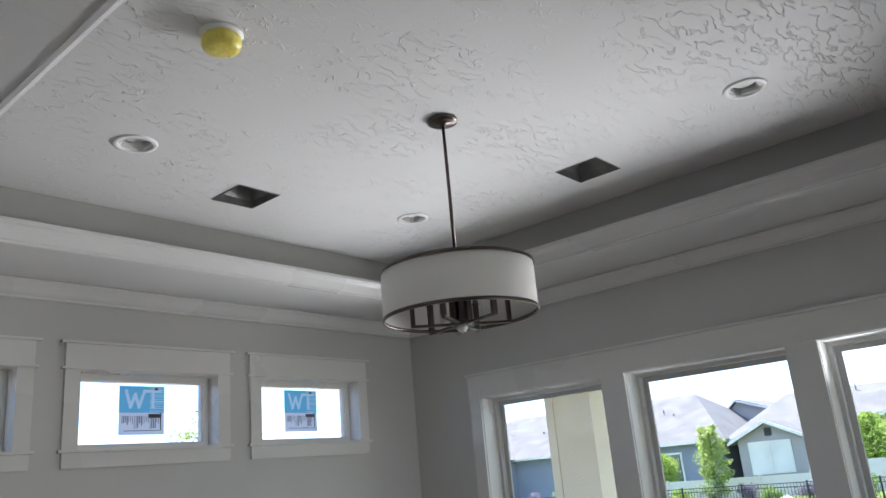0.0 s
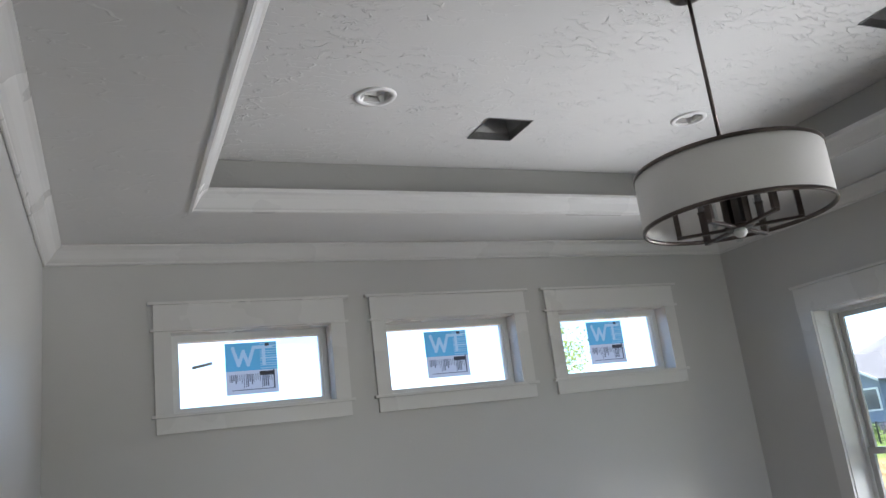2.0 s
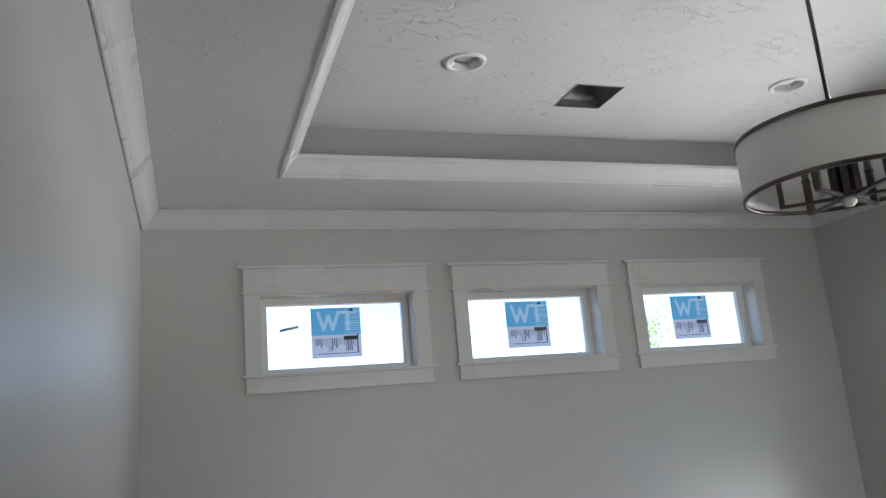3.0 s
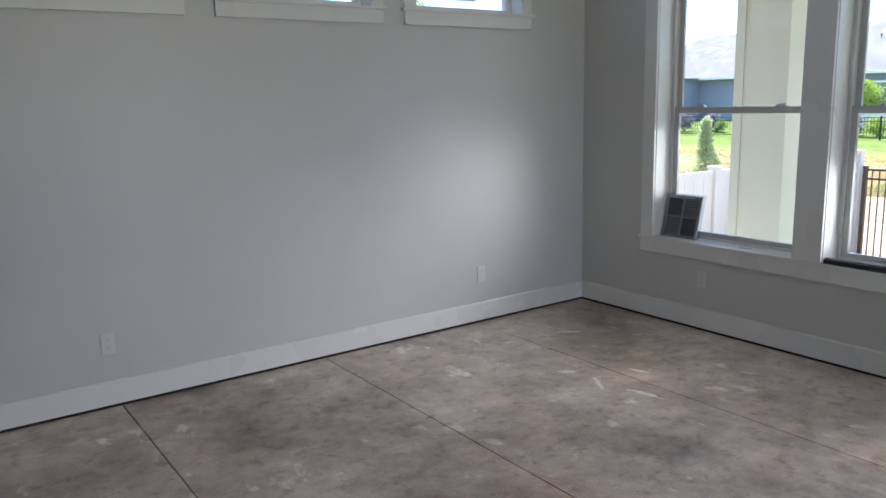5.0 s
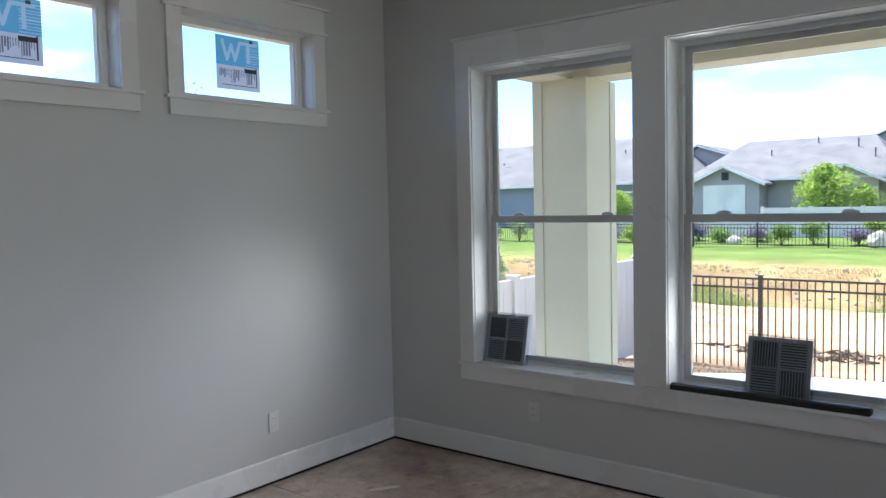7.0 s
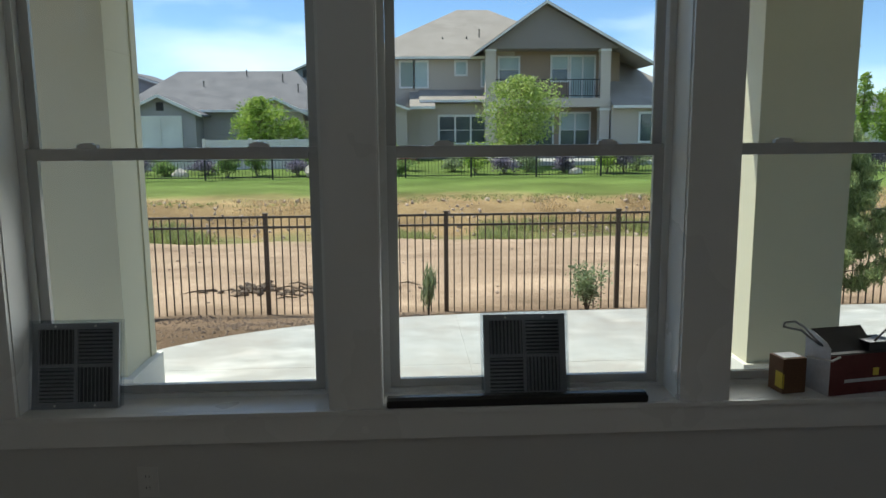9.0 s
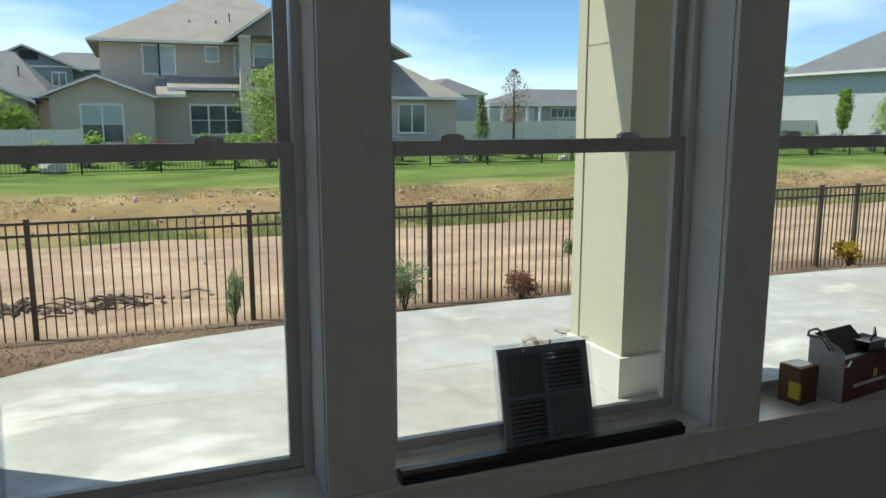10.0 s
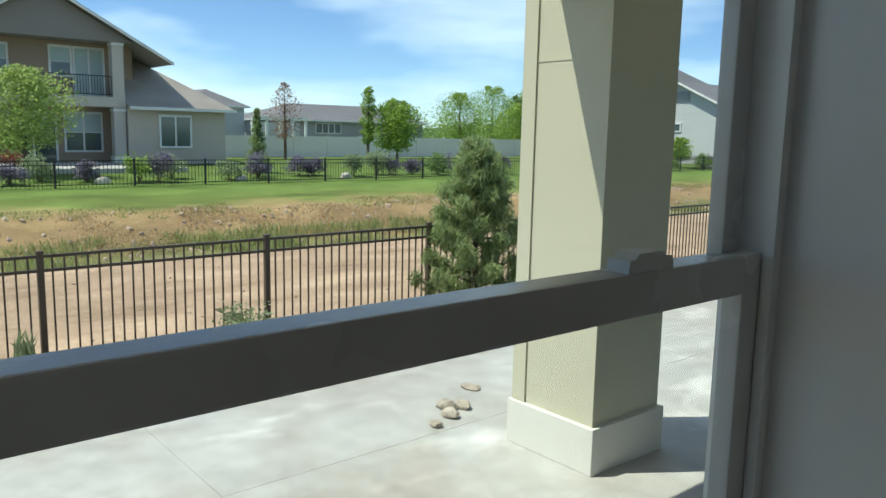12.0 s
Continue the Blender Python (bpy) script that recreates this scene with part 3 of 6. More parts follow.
zs = Z_SOFFIT - 0.003
moulding("trim_crown", (XW + 0.003, -0.003, YS + 0.003, -0.003),
         [(0, zs), (0.092, zs), (0.092, zs - 0.010), (0.080, zs - 0.016), (0.066, zs - 0.026), (0.050, zs - 0.046), (0.036, zs - 0.066),
          (0.022, zs - 0.078), (0.016, zs - 0.082), (0.016, zs - 0.092), (0.008, zs - 0.097), (0, zs - 0.097)], "glossy white crown moulding along the walls")
moulding("trim_tray_crown", (TX0, TX1, TY0, TY1),
         [(-0.012, zs), (-0.012, zs - 0.002), (0.006, zs - 0.002), (0.010, zs + 0.002), (0.010, zs + 0.010), (0.020, zs + 0.016), (0.030, zs + 0.034), (0.044, zs + 0.058),
          (0.060, zs + 0.076), (0.072, zs + 0.082), (0.076, zs + 0.086), (0.076, zs + 0.104), (0.060, zs + 0.104), (0.002, zs + 0.012)], "white moulding round the tray ceiling's edge")


def baseboard(name, lo, hi, along):
    bm = bmesh.new()
    if along == "x":
        prism(bm, [(hi[1], 0.017), (lo[1], 0.017), (lo[1], 0.144), (lo[1] + 0.005, 0.152), (hi[1], 0.152)], 0, lo[0], hi[0])
    else:
        prism(bm, [(hi[0], 0.017), (lo[0], 0.017), (lo[0], 0.144), (lo[0] + 0.005, 0.152), (hi[0], 0.152)], 1, lo[1], hi[1])
    return structure(name, bm, M_TRIM, "white baseboard raised above a dark floor gap", "baseboard")


baseboard("baseboard_north", (XW + 0.017, -0.016), (-0.001, -0.0005), "x")
baseboard("baseboard_east", (-0.016, YS + 0.001), (-0.0005, -0.017), "y")
bm = bmesh.new()
prism(bm, [(XW + 0.0005, 0.017), (XW + 0.016, 0.017), (XW + 0.016, 0.144), (XW + 0.011, 0.152), (XW + 0.0005, 0.152)], 1, -3.38, -0.001)
structure("baseboard_west", bm, M_TRIM, "white baseboard raised above a dark floor gap", "baseboard")
# solid strips that fill the gap with its shadow's colour
structure("floor_gap", boxes(((-0.012, YS + 0.001, 0.0005), (-0.0005, -0.013, 0.0165)), ((XW + 0.0005, -0.012, 0.0005), (-0.0005, -0.0005, 0.0165)),
                             ((XW + 0.0005, -3.38, 0.0005), (XW + 0.012, -0.013, 0.0165))), M_GAPSHADE, "near-black strip for the shade below the baseboards", "gap")

# ---------------------------------------------------------------- the three tall windows
for i, (ya, yb) in enumerate(WIN):
    win = thing(f"window_{i + 1}", "tall white vinyl single-hung window with deep white jambs", "window", (0.1, (ya + yb) / 2, SILL), kind="structure")
    t = 0.012
    part("jamb", boxes(((0.0005, ya, SILL), (0.150, ya + t, HEAD))), M_TRIM, win)
    part("jamb", boxes(((0.0005, yb - t, SILL), (0.150, yb, HEAD))), M_TRIM, win)
    part("head_jamb", boxes(((0.0005, yb - t, HEAD), (0.150, ya + t, HEAD + 0.0145))), M_TRIM, win)
    bm = bmesh.new()
    for lo, hi in (((0.150, ya - 0.022, SILL), (0.212, ya + t, HEAD + 0.014)), ((0.150, yb - t, SILL), (0.212, yb + 0.022, HEAD + 0.014)),
                   ((0.150, yb + 0.022, HEAD - 0.024), (0.212, ya - 0.022, HEAD + 0.014)), ((0.150, yb + 0.022, SILL), (0.212, ya - 0.022, SILL + 0.016))):
        box(bm, lo, hi)
    for s, y in ((-1, ya - 0.022), (1, yb + 0.022)):
        box(bm, (0.146, min(y, y + s * 0.004), SILL + 0.02), (0.158, max(y, y + s * 0.004), HEAD - 0.03))
    part("window_frame", bm, M_VINYL, win)
    la, lb = ya - 0.024, yb + 0.024
    ua, ub = ya - 0.026, yb + 0.026
    rail_lo, rail_hi = 1.484, 1.527
    bm = bmesh.new()
    box(bm, (0.160, la - 0.038, SILL + 0.018), (0.184, la, rail_hi), 0.002)
    box(bm, (0.160, lb, SILL + 0.018), (0.184, lb + 0.038, rail_hi), 0.002)
    box(bm, (0.160, lb + 0.038, SILL + 0.018), (0.184, la - 0.038, SILL + 0.048), 0.002)
    box(bm, (0.157, lb + 0.038, rail_lo), (0.185, la - 0.038, rail_hi), 0.003)
    low = part("lower_sash", bm, M_SASH, win)
    bm = bmesh.new()
    box(bm, (0.188, ua - 0.036, rail_lo + 0.004), (0.208, ua, HEAD - 0.026), 0.002)
    box(bm, (0.188, ub, rail_lo + 0.004), (0.208, ub + 0.036, HEAD - 0.026), 0.002)
    box(bm, (0.188, ub + 0.036, HEAD - 0.060), (0.208, ua - 0.036, HEAD - 0.026), 0.002)
    box(bm, (0.187, ub + 0.036, rail_lo + 0.004), (0.209, ua - 0.036, rail_hi - 0.004), 0.002)
    up = part("upper_sash", bm, M_SASH, win)
    g1 = part("pane", boxes(((0.170, lb + 0.036, SILL + 0.046), (0.174, la - 0.036, rail_lo + 0.002))), M_GLASS, low)
    g2 = part("pane", boxes(((0.196, ub + 0.034, rail_hi - 0.006), (0.200, ua - 0.034, HEAD - 0.058))), M_GLASS, up)
    g1.visible_shadow = g2.visible_shadow = False
    for f in (0.22, 0.78):
        y = yb + (ya - yb) * f
        bm = bmesh.new()
        prism(bm, [(y - 0.036, rail_hi), (y + 0.036, rail_hi), (y + 0.034, rail_hi + 0.012), (y + 0.026, rail_hi + 0.013), (y + 0.020, rail_hi + 0.018),
                   (y - 0.016, rail_hi + 0.018), (y - 0.024, rail_hi + 0.013), (y - 0.034, rail_hi + 0.012)], 0, 0.160, 0.186)
        part("sash_lock", bm, M_LATCH, low)

# casing, stool and apron run right across the three windows
YA, YB = -0.610, -4.408
cas = thing("trim_window_casing", "flat white painted wooden casing round the tall windows", "casing", (0, -2.5, SILL), kind="structure")
part("side_casing", boxes(((-0.019, WIN[0][0] + 0.004, SILL), (-0.0005, YA, HEAD + 0.006))), M_TRIM, cas)
part("side_casing", boxes(((-0.019, YB, SILL), (-0.0005, WIN[2][1] - 0.004, HEAD + 0.006))), M_TRIM, cas)
for (a, b), (c, d) in zip(WIN, WIN[1:]):
    part("mullion_casing", boxes(((-0.019, c + 0.004, SILL), (-0.0005, b - 0.004, HEAD + 0.006))), M_TRIM, cas)
bm = bmesh.new()
box(bm, (-0.021, YB - 0.004, HEAD + 0.0065), (-0.0005, YA + 0.004, HEAD + 0.175))
part("head_casing", bm, M_TRIM, cas)
bm = bmesh.new()
box(bm, (-0.034, YB - 0.02, HEAD + 0.1755), (-0.0005, YA + 0.02, HEAD + 0.193), 0.003)
part("cap", bm, M_TRIM, cas)
bm = bmesh.new()
box(bm, (-0.030, YB - 0.015, SILL - 0.020), (-0.0005, YA + 0.015, SILL - 0.0005), 0.004)
for a, b in WIN:
    box(bm, (-0.001, b - 0.0115, SILL - 0.0145), (0.1495, a + 0.0115, SILL - 0.0005))
part("stool", bm, M_TRIM, cas)
part("apron", boxes(((-0.020, YB, SILL - 0.112), (-0.0005, YA, SILL - 0.0205))), M_TRIM, cas)


# ---------------------------------------------------------------- the three high windows
def label_sheet(x, z, y):
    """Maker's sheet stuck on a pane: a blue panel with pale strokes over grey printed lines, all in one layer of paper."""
    s = thing("window_sticker", "square blue and grey paper sheet stuck on the glass", "sticker", (x + 0.15, y, z), "stickers on the high windows")
    strokes = (((0.045, 0.27), (0.075, 0.17)), ((0.075, 0.17), (0.105, 0.25)), ((0.105, 0.25), (0.130, 0.17)), ((0.130, 0.17), (0.165, 0.27)),
               ((0.175, 0.27), (0.265, 0.27)), ((0.222, 0.27), (0.222, 0.17)))
    rnd = random.Random(4)
    bars = [rnd.uniform(0.030, 0.085) for _ in range(22)]

    def kind_of(u, v):
        if v > 0.135:
            if 0.232 < u < 0.256 and 0.276 < v < 0.293:
                return "mark"
            for p, q in strokes:
                p, q, c = Vector(p), Vector(q), Vector((u, v))
                t = max(0.0, min(1.0, (c - p).dot(q - p) / (q - p).length_squared))
                if (c - p.lerp(q, t)).length < 0.010:
                    return "pale_stroke"
            return "pale_stroke" if int(v / 0.0048) % 3 == 0 and u > 0.2 else "blue_panel"
        if (0.19 < u < 0.275 and 0.105 < v < 0.128) or (0.272 < u < 0.281 and 0.025 < v) or (0.03 < u < 0.27 and 0.024 < v < 0.030):
            return "mark"
        k = int((u - 0.03) / 0.0115)
        if 0 <= k < 22 and (u - 0.03) % 0.0115 < 0.0055 and 0.115 - bars[k] < v < 0.115:
            return "printed_line"
        return "sheet"

    n = 75
    d = 0.30 / n
    cells = {}
    for i in range(n):
        for j in range(n):
            cells.setdefault(kind_of((i + 0.5) * d, (j + 0.5) * d), []).append((i, j))
    mats = {"sheet": M_FILM, "blue_panel": M_BLUE, "pale_stroke": M_STROKE, "printed_line": M_PRINT, "mark": M_INK}
    for name, list_of in cells.items():
        v, f = [], []
        for i, j in list_of:
            b0 = len(v)
            v += [(x + i * d, y, z + j * d), (x + (i + 1) * d, y, z + j * d), (x + (i + 1) * d, y, z + (j + 1) * d), (x + i * d, y, z + (j + 1) * d)]
            f.append((b0, b0 + 1, b0 + 2, b0 + 3))
        me = bpy.data.meshes.new(name)
        me.from_pydata(v, [], f)
        me.materials.append(mats[name])
        ob = new(name, me)
        ob.parent = s
        ob.matrix_parent_inverse = s.matrix_basis.inverted()
        if name != "sheet":
            tagged(ob, kind="stuff")


for i, (xa, xb) in enumerate(TRAN):
    win = thing(f"window_{i + 4}", "small high white vinyl window with flat white casing", "window", ((xa + xb) / 2, 0.1, T_LO), kind="structure")
    t = 0.012
    part("jamb", boxes(((xa - t, 0.0005, T_LO), (xa, 0.100, T_HI))), M_TRIM, win)
    part("jamb", boxes(((xb, 0.0005, T_LO), (xb + t, 0.100, T_HI))), M_TRIM, win)
    part("head_jamb", boxes(((xa - t, 0.0005, T_HI), (xb + t, 0.100, T_HI + 0.014))), M_TRIM, win)
    part("sill_board", boxes(((xa - t, 0.0005, T_LO - 0.014), (xb + t, 0.100, T_LO))), M_TRIM, win)
    bm = bmesh.new()
    for lo, hi in (((xa, 0.100, T_LO), (xa + 0.036, 0.165, T_HI)), ((xb - 0.036, 0.100, T_LO), (xb, 0.165, T_HI)),
                   ((xa + 0.036, 0.100, T_LO), (xb - 0.036, 0.165, T_LO + 0.034)), ((xa + 0.036, 0.100, T_HI - 0.040), (xb - 0.036, 0.165, T_HI))):
        box(bm, lo, hi)
    for lo, hi in (((xa + 0.036, 0.115, T_LO + 0.034), (xa + 0.045, 0.15, T_HI - 0.04)), ((xb - 0.045, 0.115, T_LO + 0.034), (xb - 0.036, 0.15, T_HI - 0.04))):
        box(bm, lo, hi)
    part("window_frame", bm, M_VINYL, win)
    g = part("pane", boxes(((xa + 0.04, 0.128, T_LO + 0.030), (xb - 0.04, 0.132, T_HI - 0.036))), M_GLASS, win)
    g.visible_shadow = False
    part("side_casing", boxes(((xa - 0.092, -0.019, T_LO), (xa - 0.002, -0.0005, T_HI + 0.006))), M_TRIM, win)
    part("side_casing", boxes(((xb + 0.002, -0.019, T_LO), (xb + 0.092, -0.0005, T_HI + 0.006))), M_TRIM, win)
    bm = bmesh.new()
    box(bm, (xa - 0.112, -0.028, T_HI + 0.0065), (xb + 0.112, -0.0005, T_HI + 0.020), 0.003)
    part("fillet", bm, M_TRIM, win)
    part("head_casing", boxes(((xa - 0.092, -0.020, T_HI + 0.0205), (xb + 0.092, -0.0005, T_HI + 0.155))), M_TRIM, win)
    bm = bmesh.new()
    box(bm, (xa - 0.122, -0.036, T_HI + 0.1555), (xb + 0.122, -0.0005, T_HI + 0.171), 0.003)
    part("cap", bm, M_TRIM, win)
    bm = bmesh.new()
    box(bm, (xa - 0.112, -0.032, T_LO - 0.018), (xb + 0.112, -0.0005, T_LO - 0.0005), 0.003)
    part("stool", bm, M_TRIM, win)
    part("apron", boxes(((xa - 0.090, -0.021, T_LO - 0.102), (xb + 0.090, -0.0005, T_LO - 0.0185))), M_TRIM, win)
    label_sheet(xa + 0.30, 2.29, 0.1275)

# ---------------------------------------------------------------- roof, patio cover, columns
structure("roof_house", boxes(((-11.2, -10.2, 3.601), (0.22, 0.2, 3.75)), ((-11.2, 0.2, 3.02), (0.2, 0.85, 3.12))), M_ROOF, "plain roof closing the house", "roof")
structure("ceiling_patio", boxes(((WT + 0.002, -12.6, 2.96), (3.055, 0.85, 3.06))), M_BEAM, "cream boarded ceiling over the patio", "ceiling")
structure("patio_beam", boxes(((2.64, -12.3, 2.75), (3.02, 0.40, 2.9595)), ((WT + 0.003, 0.02, 2.75), (2.6395, 0.40, 2.9595))), M_BEAM, "cream boxed beam carrying the patio roof", "beam")


def north_batten(x, y, s, e, w):
    return [((x + s - w, y + s), (x + e, y + e))]


def west_battens(x, y, s, e, w):
    return [((x - e, y + s - w), (x - s, y + s)), ((x + s - w, y - e), (x + e, y - s))]


def column(y, battens, x=2.865, s=0.330, p=0.362):
    c = thing("patio_column", "square cream stucco patio column on a plinth", "column", (x, y, -0.38), "columns of the patio", "structure")
    part("shaft", boxes(((x - s, y - s, -0.09), (x + s, y + s, 2.7495))), M_STUCCO, c)
    e, w = s + 0.012, 0.10
    for lo, hi in battens(x, y, s, e, w):
        part("corner_board", boxes(((lo[0], lo[1], -0.0845), (hi[0], hi[1], 2.749))), M_STUCCO, c)
    for z in (2.10,):
        part("joint_band", boxes(((x - s - 0.004, y - s - 0.004, z), (x + s + 0.004, y + s + 0.004, z + 0.012))), M_STUCCO, c)
    bm = bmesh.new()
    box(bm, (x - p, y - p, -0.38), (x + p, y + p, -0.085), 0.008)
    part("plinth", bm, M_PLINTH, c)
    return c


column(0.125, west_battens, 2.835, 0.285, 0.335)
column(-4.81, north_batten)
column(-11.8, north_batten)


# patio slab with a curved outer edge and sawn joints
def patio_edge(y):
    u = (y + 6.0) / 7.0
    return 2.2 + 3.22 * max(0.0, 1 - abs(u) ** (4 if u > 0 else 6)) ** 0.5


patio = thing("patio", "pale broom-finished concrete patio with a curved edge", "patio", (3, -6, -0.38), kind="structure")
joints = [1.0, -2.6, -5.7, -8.8, -13.0]
for a, b in zip(joints, joints[1:]):
    part("slab", boxes(((WT + 0.001, b + 0.0015, -0.50), (3.5985, a - 0.0015, -0.38))), M_PATIO, patio)
    pts = [(3.6015, a - 0.0015), (3.6015, b + 0.0015)]
    for k in range(25):
        y = b + 0.0015 + (a - b - 0.003) * k / 24
        if patio_edge(y) > 3.62:
            pts.append((patio_edge(y), y))
    bm = bmesh.new()
    if a == 1.0 or b == -13.0:
        keep = [q for q in pts[2:]]
        ylo, yhi = min(q[1] for q in keep), max(q[1] for q in keep)
        pts = [(3.6015, yhi), (3.6015, ylo)] + keep
    prism(bm, pts, 2, -0.50, -0.38)
    part("slab", bm, M_PATIO, patio)


fill = [((3.5988, -12.9, -0.49), (3.6012, 0.9, -0.384))] + [((WT + 0.002, y - 0.0012, -0.49), (5.2, y + 0.0012, -0.384)) for y in joints[1:-1]]
part("joint_filler", boxes(*fill), M_PLINTH, patio)


# ---------------------------------------------------------------- the ground
def ground_z(x, y):
    prof = ((-6000, -0.5), (5.0, -0.5), (5.6, -0.55), (7.6, -0.95), (9.0, -1.02), (15.6, -1.08), (17.4, -1.42), (18.4, -1.30), (19.9, -0.62), (22, -0.45), (26, -0.30), (31, -0.10), (40, 0.0), (6000, 0.0))
    for (a, za), (b, zb) in zip(prof, prof[1:]):
        if a <= x <= b:
            z = za + (zb - za) * (x - a) / (b - a)
            break
    if x > 5.2:
        z += 0.05 * noise.noise(Vector((x * 0.7, y * 0.7, 0))) + (0.10 * noise.noise(Vector((x * 0.9, y * 0.5, 3))) if 15 < x < 20.5 else 0)
    return z


gxs = [-3000, -300, -60, -12, 0.3, 3, 5] + [5.3 + 0.35 * i for i in range(8)] + [8.2 + 0.8 * i for i in range(9)] + [15.3 + 0.3 * i for i in range(20)] + [21.5, 23, 25, 27, 30, 34, 40, 60, 120, 400, 3000]
gys = [-3000, -300, -120, -80] + [-62 + 1.0 * i for i in range(100)] + [42, 60, 100, 300, 3000]
verts = [(x, y, ground_z(x, y)) for x in gxs for y in gys]
ny = len(gys)
faces = [(i * ny + j, (i + 1) * ny + j, (i + 1) * ny + j + 1, i * ny + j + 1) for i in range(len(gxs) - 1) for j in range(ny - 1)]
me = bpy.data.meshes.new("ground")
me.from_pydata(verts, [], faces)
me.materials.append(M_GROUND)
for p in me.polygons:
    p.use_smooth = True
tagged(new("ground", me), "bare dirt, weedy ditch and green mown lawn", "ground", kind="structure")


# ---------------------------------------------------------------- fences
def iron_fence():
    """Bronze metal picket fence along the foot of the garden."""
    x = 7.83
    f = thing("iron_fence", "bronze metal picket fence with flat top rails", "fence", (x, -5, -0.98), kind="structure")
    posts = [1.62, -0.19, -2.64, -5.035, -7.45, -9.87, -12.12, -12.95, -15.4, -17.85, -20.3, -22.7, -25.1, -27.6, -30.0, -32.4]
    bm = bmesh.new()
    box(bm, (-0.030, -0.030, -1.08), (0.030, 0.030, 0.44), 0.004)
    box(bm, (-0.036, -0.036, 0.4405), (0.036, 0.036, 0.455), 0.004)
    first = part("post", bm, M_IRON, f)
    first.matrix_basis = pose(x, posts[0], 0)
    for y in posts[1:]:
        share("post", first.data, pose(x, y, 0), f)
    for a, b in zip(posts, posts[1:]):
        for z in (0.385, 0.245):
            part("rail", boxes(((x - 0.016, b + 0.031, z), (x + 0.016, a - 0.031, z + 0.030))), M_IRON, f)
    bm = bmesh.new()
    box(bm, (-0.008, -0.008, -1.04), (0.008, 0.008, 0.3845))
    picket = None
    rest = bmesh.new()
    for a, b in zip(posts, posts[1:]):
        n = max(2, round((a - b) / 0.108))
        for k in range(1, n):
            y = a + (b - a) * k / n
            if y > -21:
                if picket is None:
                    picket = part("picket", bm, M_IRON, f)
                    picket.matrix_basis = pose(x, y, 0)
                else:
                    share("picket", picket.data, pose(x, y, 0), f)
            else:
                box(rest, (x - 0.008, y - 0.008, -1.04), (x + 0.008, y + 0.008, 0.3845))
    tagged(part("picket_run", rest, M_IRON, f), kind="stuff")


iron_fence()


def far_fence():
    """Low black picket fence of the gardens across the ditch."""
    x = 26.0
    f = thing("garden_fence", "low black metal picket fence across the lawn", "fence", (x, 0, -0.3), kind="structure")
    bm = bmesh.new()
    box(bm, (-0.03, -0.03, -0.40), (0.03, 0.03, 0.62))
    p0 = part("post", bm, M_BLACKIRON, f)
    y0, y1, step = 32.0, -62.0, 2.44
    p0.matrix_basis = pose(x, y0, 0)
    y = y0 - step
    while y > y1:
        share("post", p0.data, pose(x, y, 0), f)
        y -= step
    for z in (0.545, 0.40, -0.22):
        part("rail", boxes(((x - 0.014, y1, z), (x + 0.014, y0, z + 0.028))), M_BLACKIRON, f)
    bm = bmesh.new()
    y = y0
    while y > y1:
        box(bm, (x - 0.007, y - 0.007, -0.33), (x + 0.007, y + 0.007, 0.544))
        y -= 0.122
    tagged(part("picket_run", bm, M_BLACKIRON, f), kind="stuff")


far_fence()


def vinyl_fence(name, label, start, end, top, bottom, spacing):
    """White privacy fence of tongued boards between capped posts, along x or y."""
    f = thing(name, label, "fence", start + (bottom,), kind="structure")
    a, b = Vector(start), Vector(end)
    d = (b - a).normalized()
    along_x = abs(d.x) > 0.5
    n = round((b - a).length / spacing)
    pm = None
    for k in range(n + 1):
        p = a + (b - a) * k / n
        if pm is None:
            bm = bmesh.new()
            box(bm, (-0.062, -0.062, bottom - 0.1), (0.062, 0.062, top + 0.03), 0.004)
            box(bm, (-0.075, -0.075, top + 0.0305), (0.075, 0.075, top + 0.055), 0.004)
            pm = part("post", bm, M_WHITEVINYL, f)
            pm.matrix_basis = pose(p.x, p.y, 0)
        else:
            share("post", pm.data, pose(p.x, p.y, 0), f)
    pl = (b - a).length / n
    bm = bmesh.new()
    w = (pl - 0.126) / 9
    for k in range(9):
        u0 = 0.063 + k * w + 0.002
        lo, hi = (u0, -0.018, bottom + 0.1), (u0 + w - 0.004, 0.018, top - 0.09)
        box(bm, lo, hi)
    box(bm, (0.063, -0.022, bottom + 0.06), (pl - 0.063, 0.022, bottom + 0.20))
    box(bm, (0.063, -0.024, top - 0.10), (pl - 0.063, 0.024, top))
    turn = math.degrees(math.atan2(d.y, d.x))
    panel = part("panel", bm, M_WHITEVINYL, f)
    panel.matrix_basis = pose(a.x, a.y, 0, 0, 0, turn)
    for k in range(1, n):
        p = a + (b - a) * k / n
        share("panel", panel.data, pose(p.x, p.y, 0, 0, 0, turn), f)


vinyl_fence("vinyl_fence", "white vinyl privacy fence between the gardens", (7.83, 1.74), (0.51, 1.74), 0.64, -0.95, 1.83)
vinyl_fence("vinyl_fence", "pale grey vinyl privacy fence behind the far gardens", (43.0, -17.5), (43.0, -66.3), 1.30, -0.1, 2.44)
vinyl_fence("vinyl_fence", "pale grey vinyl privacy fence between the far houses", (30.5, 15.0), (30.5, 6.3), 0.72, -0.3, 2.175)
vinyl_fence("vinyl_fence", "pale grey vinyl privacy fence between the far houses", (30.6, 6.3), (30.6, 0.5), 1.10, -0.3, 1.93)


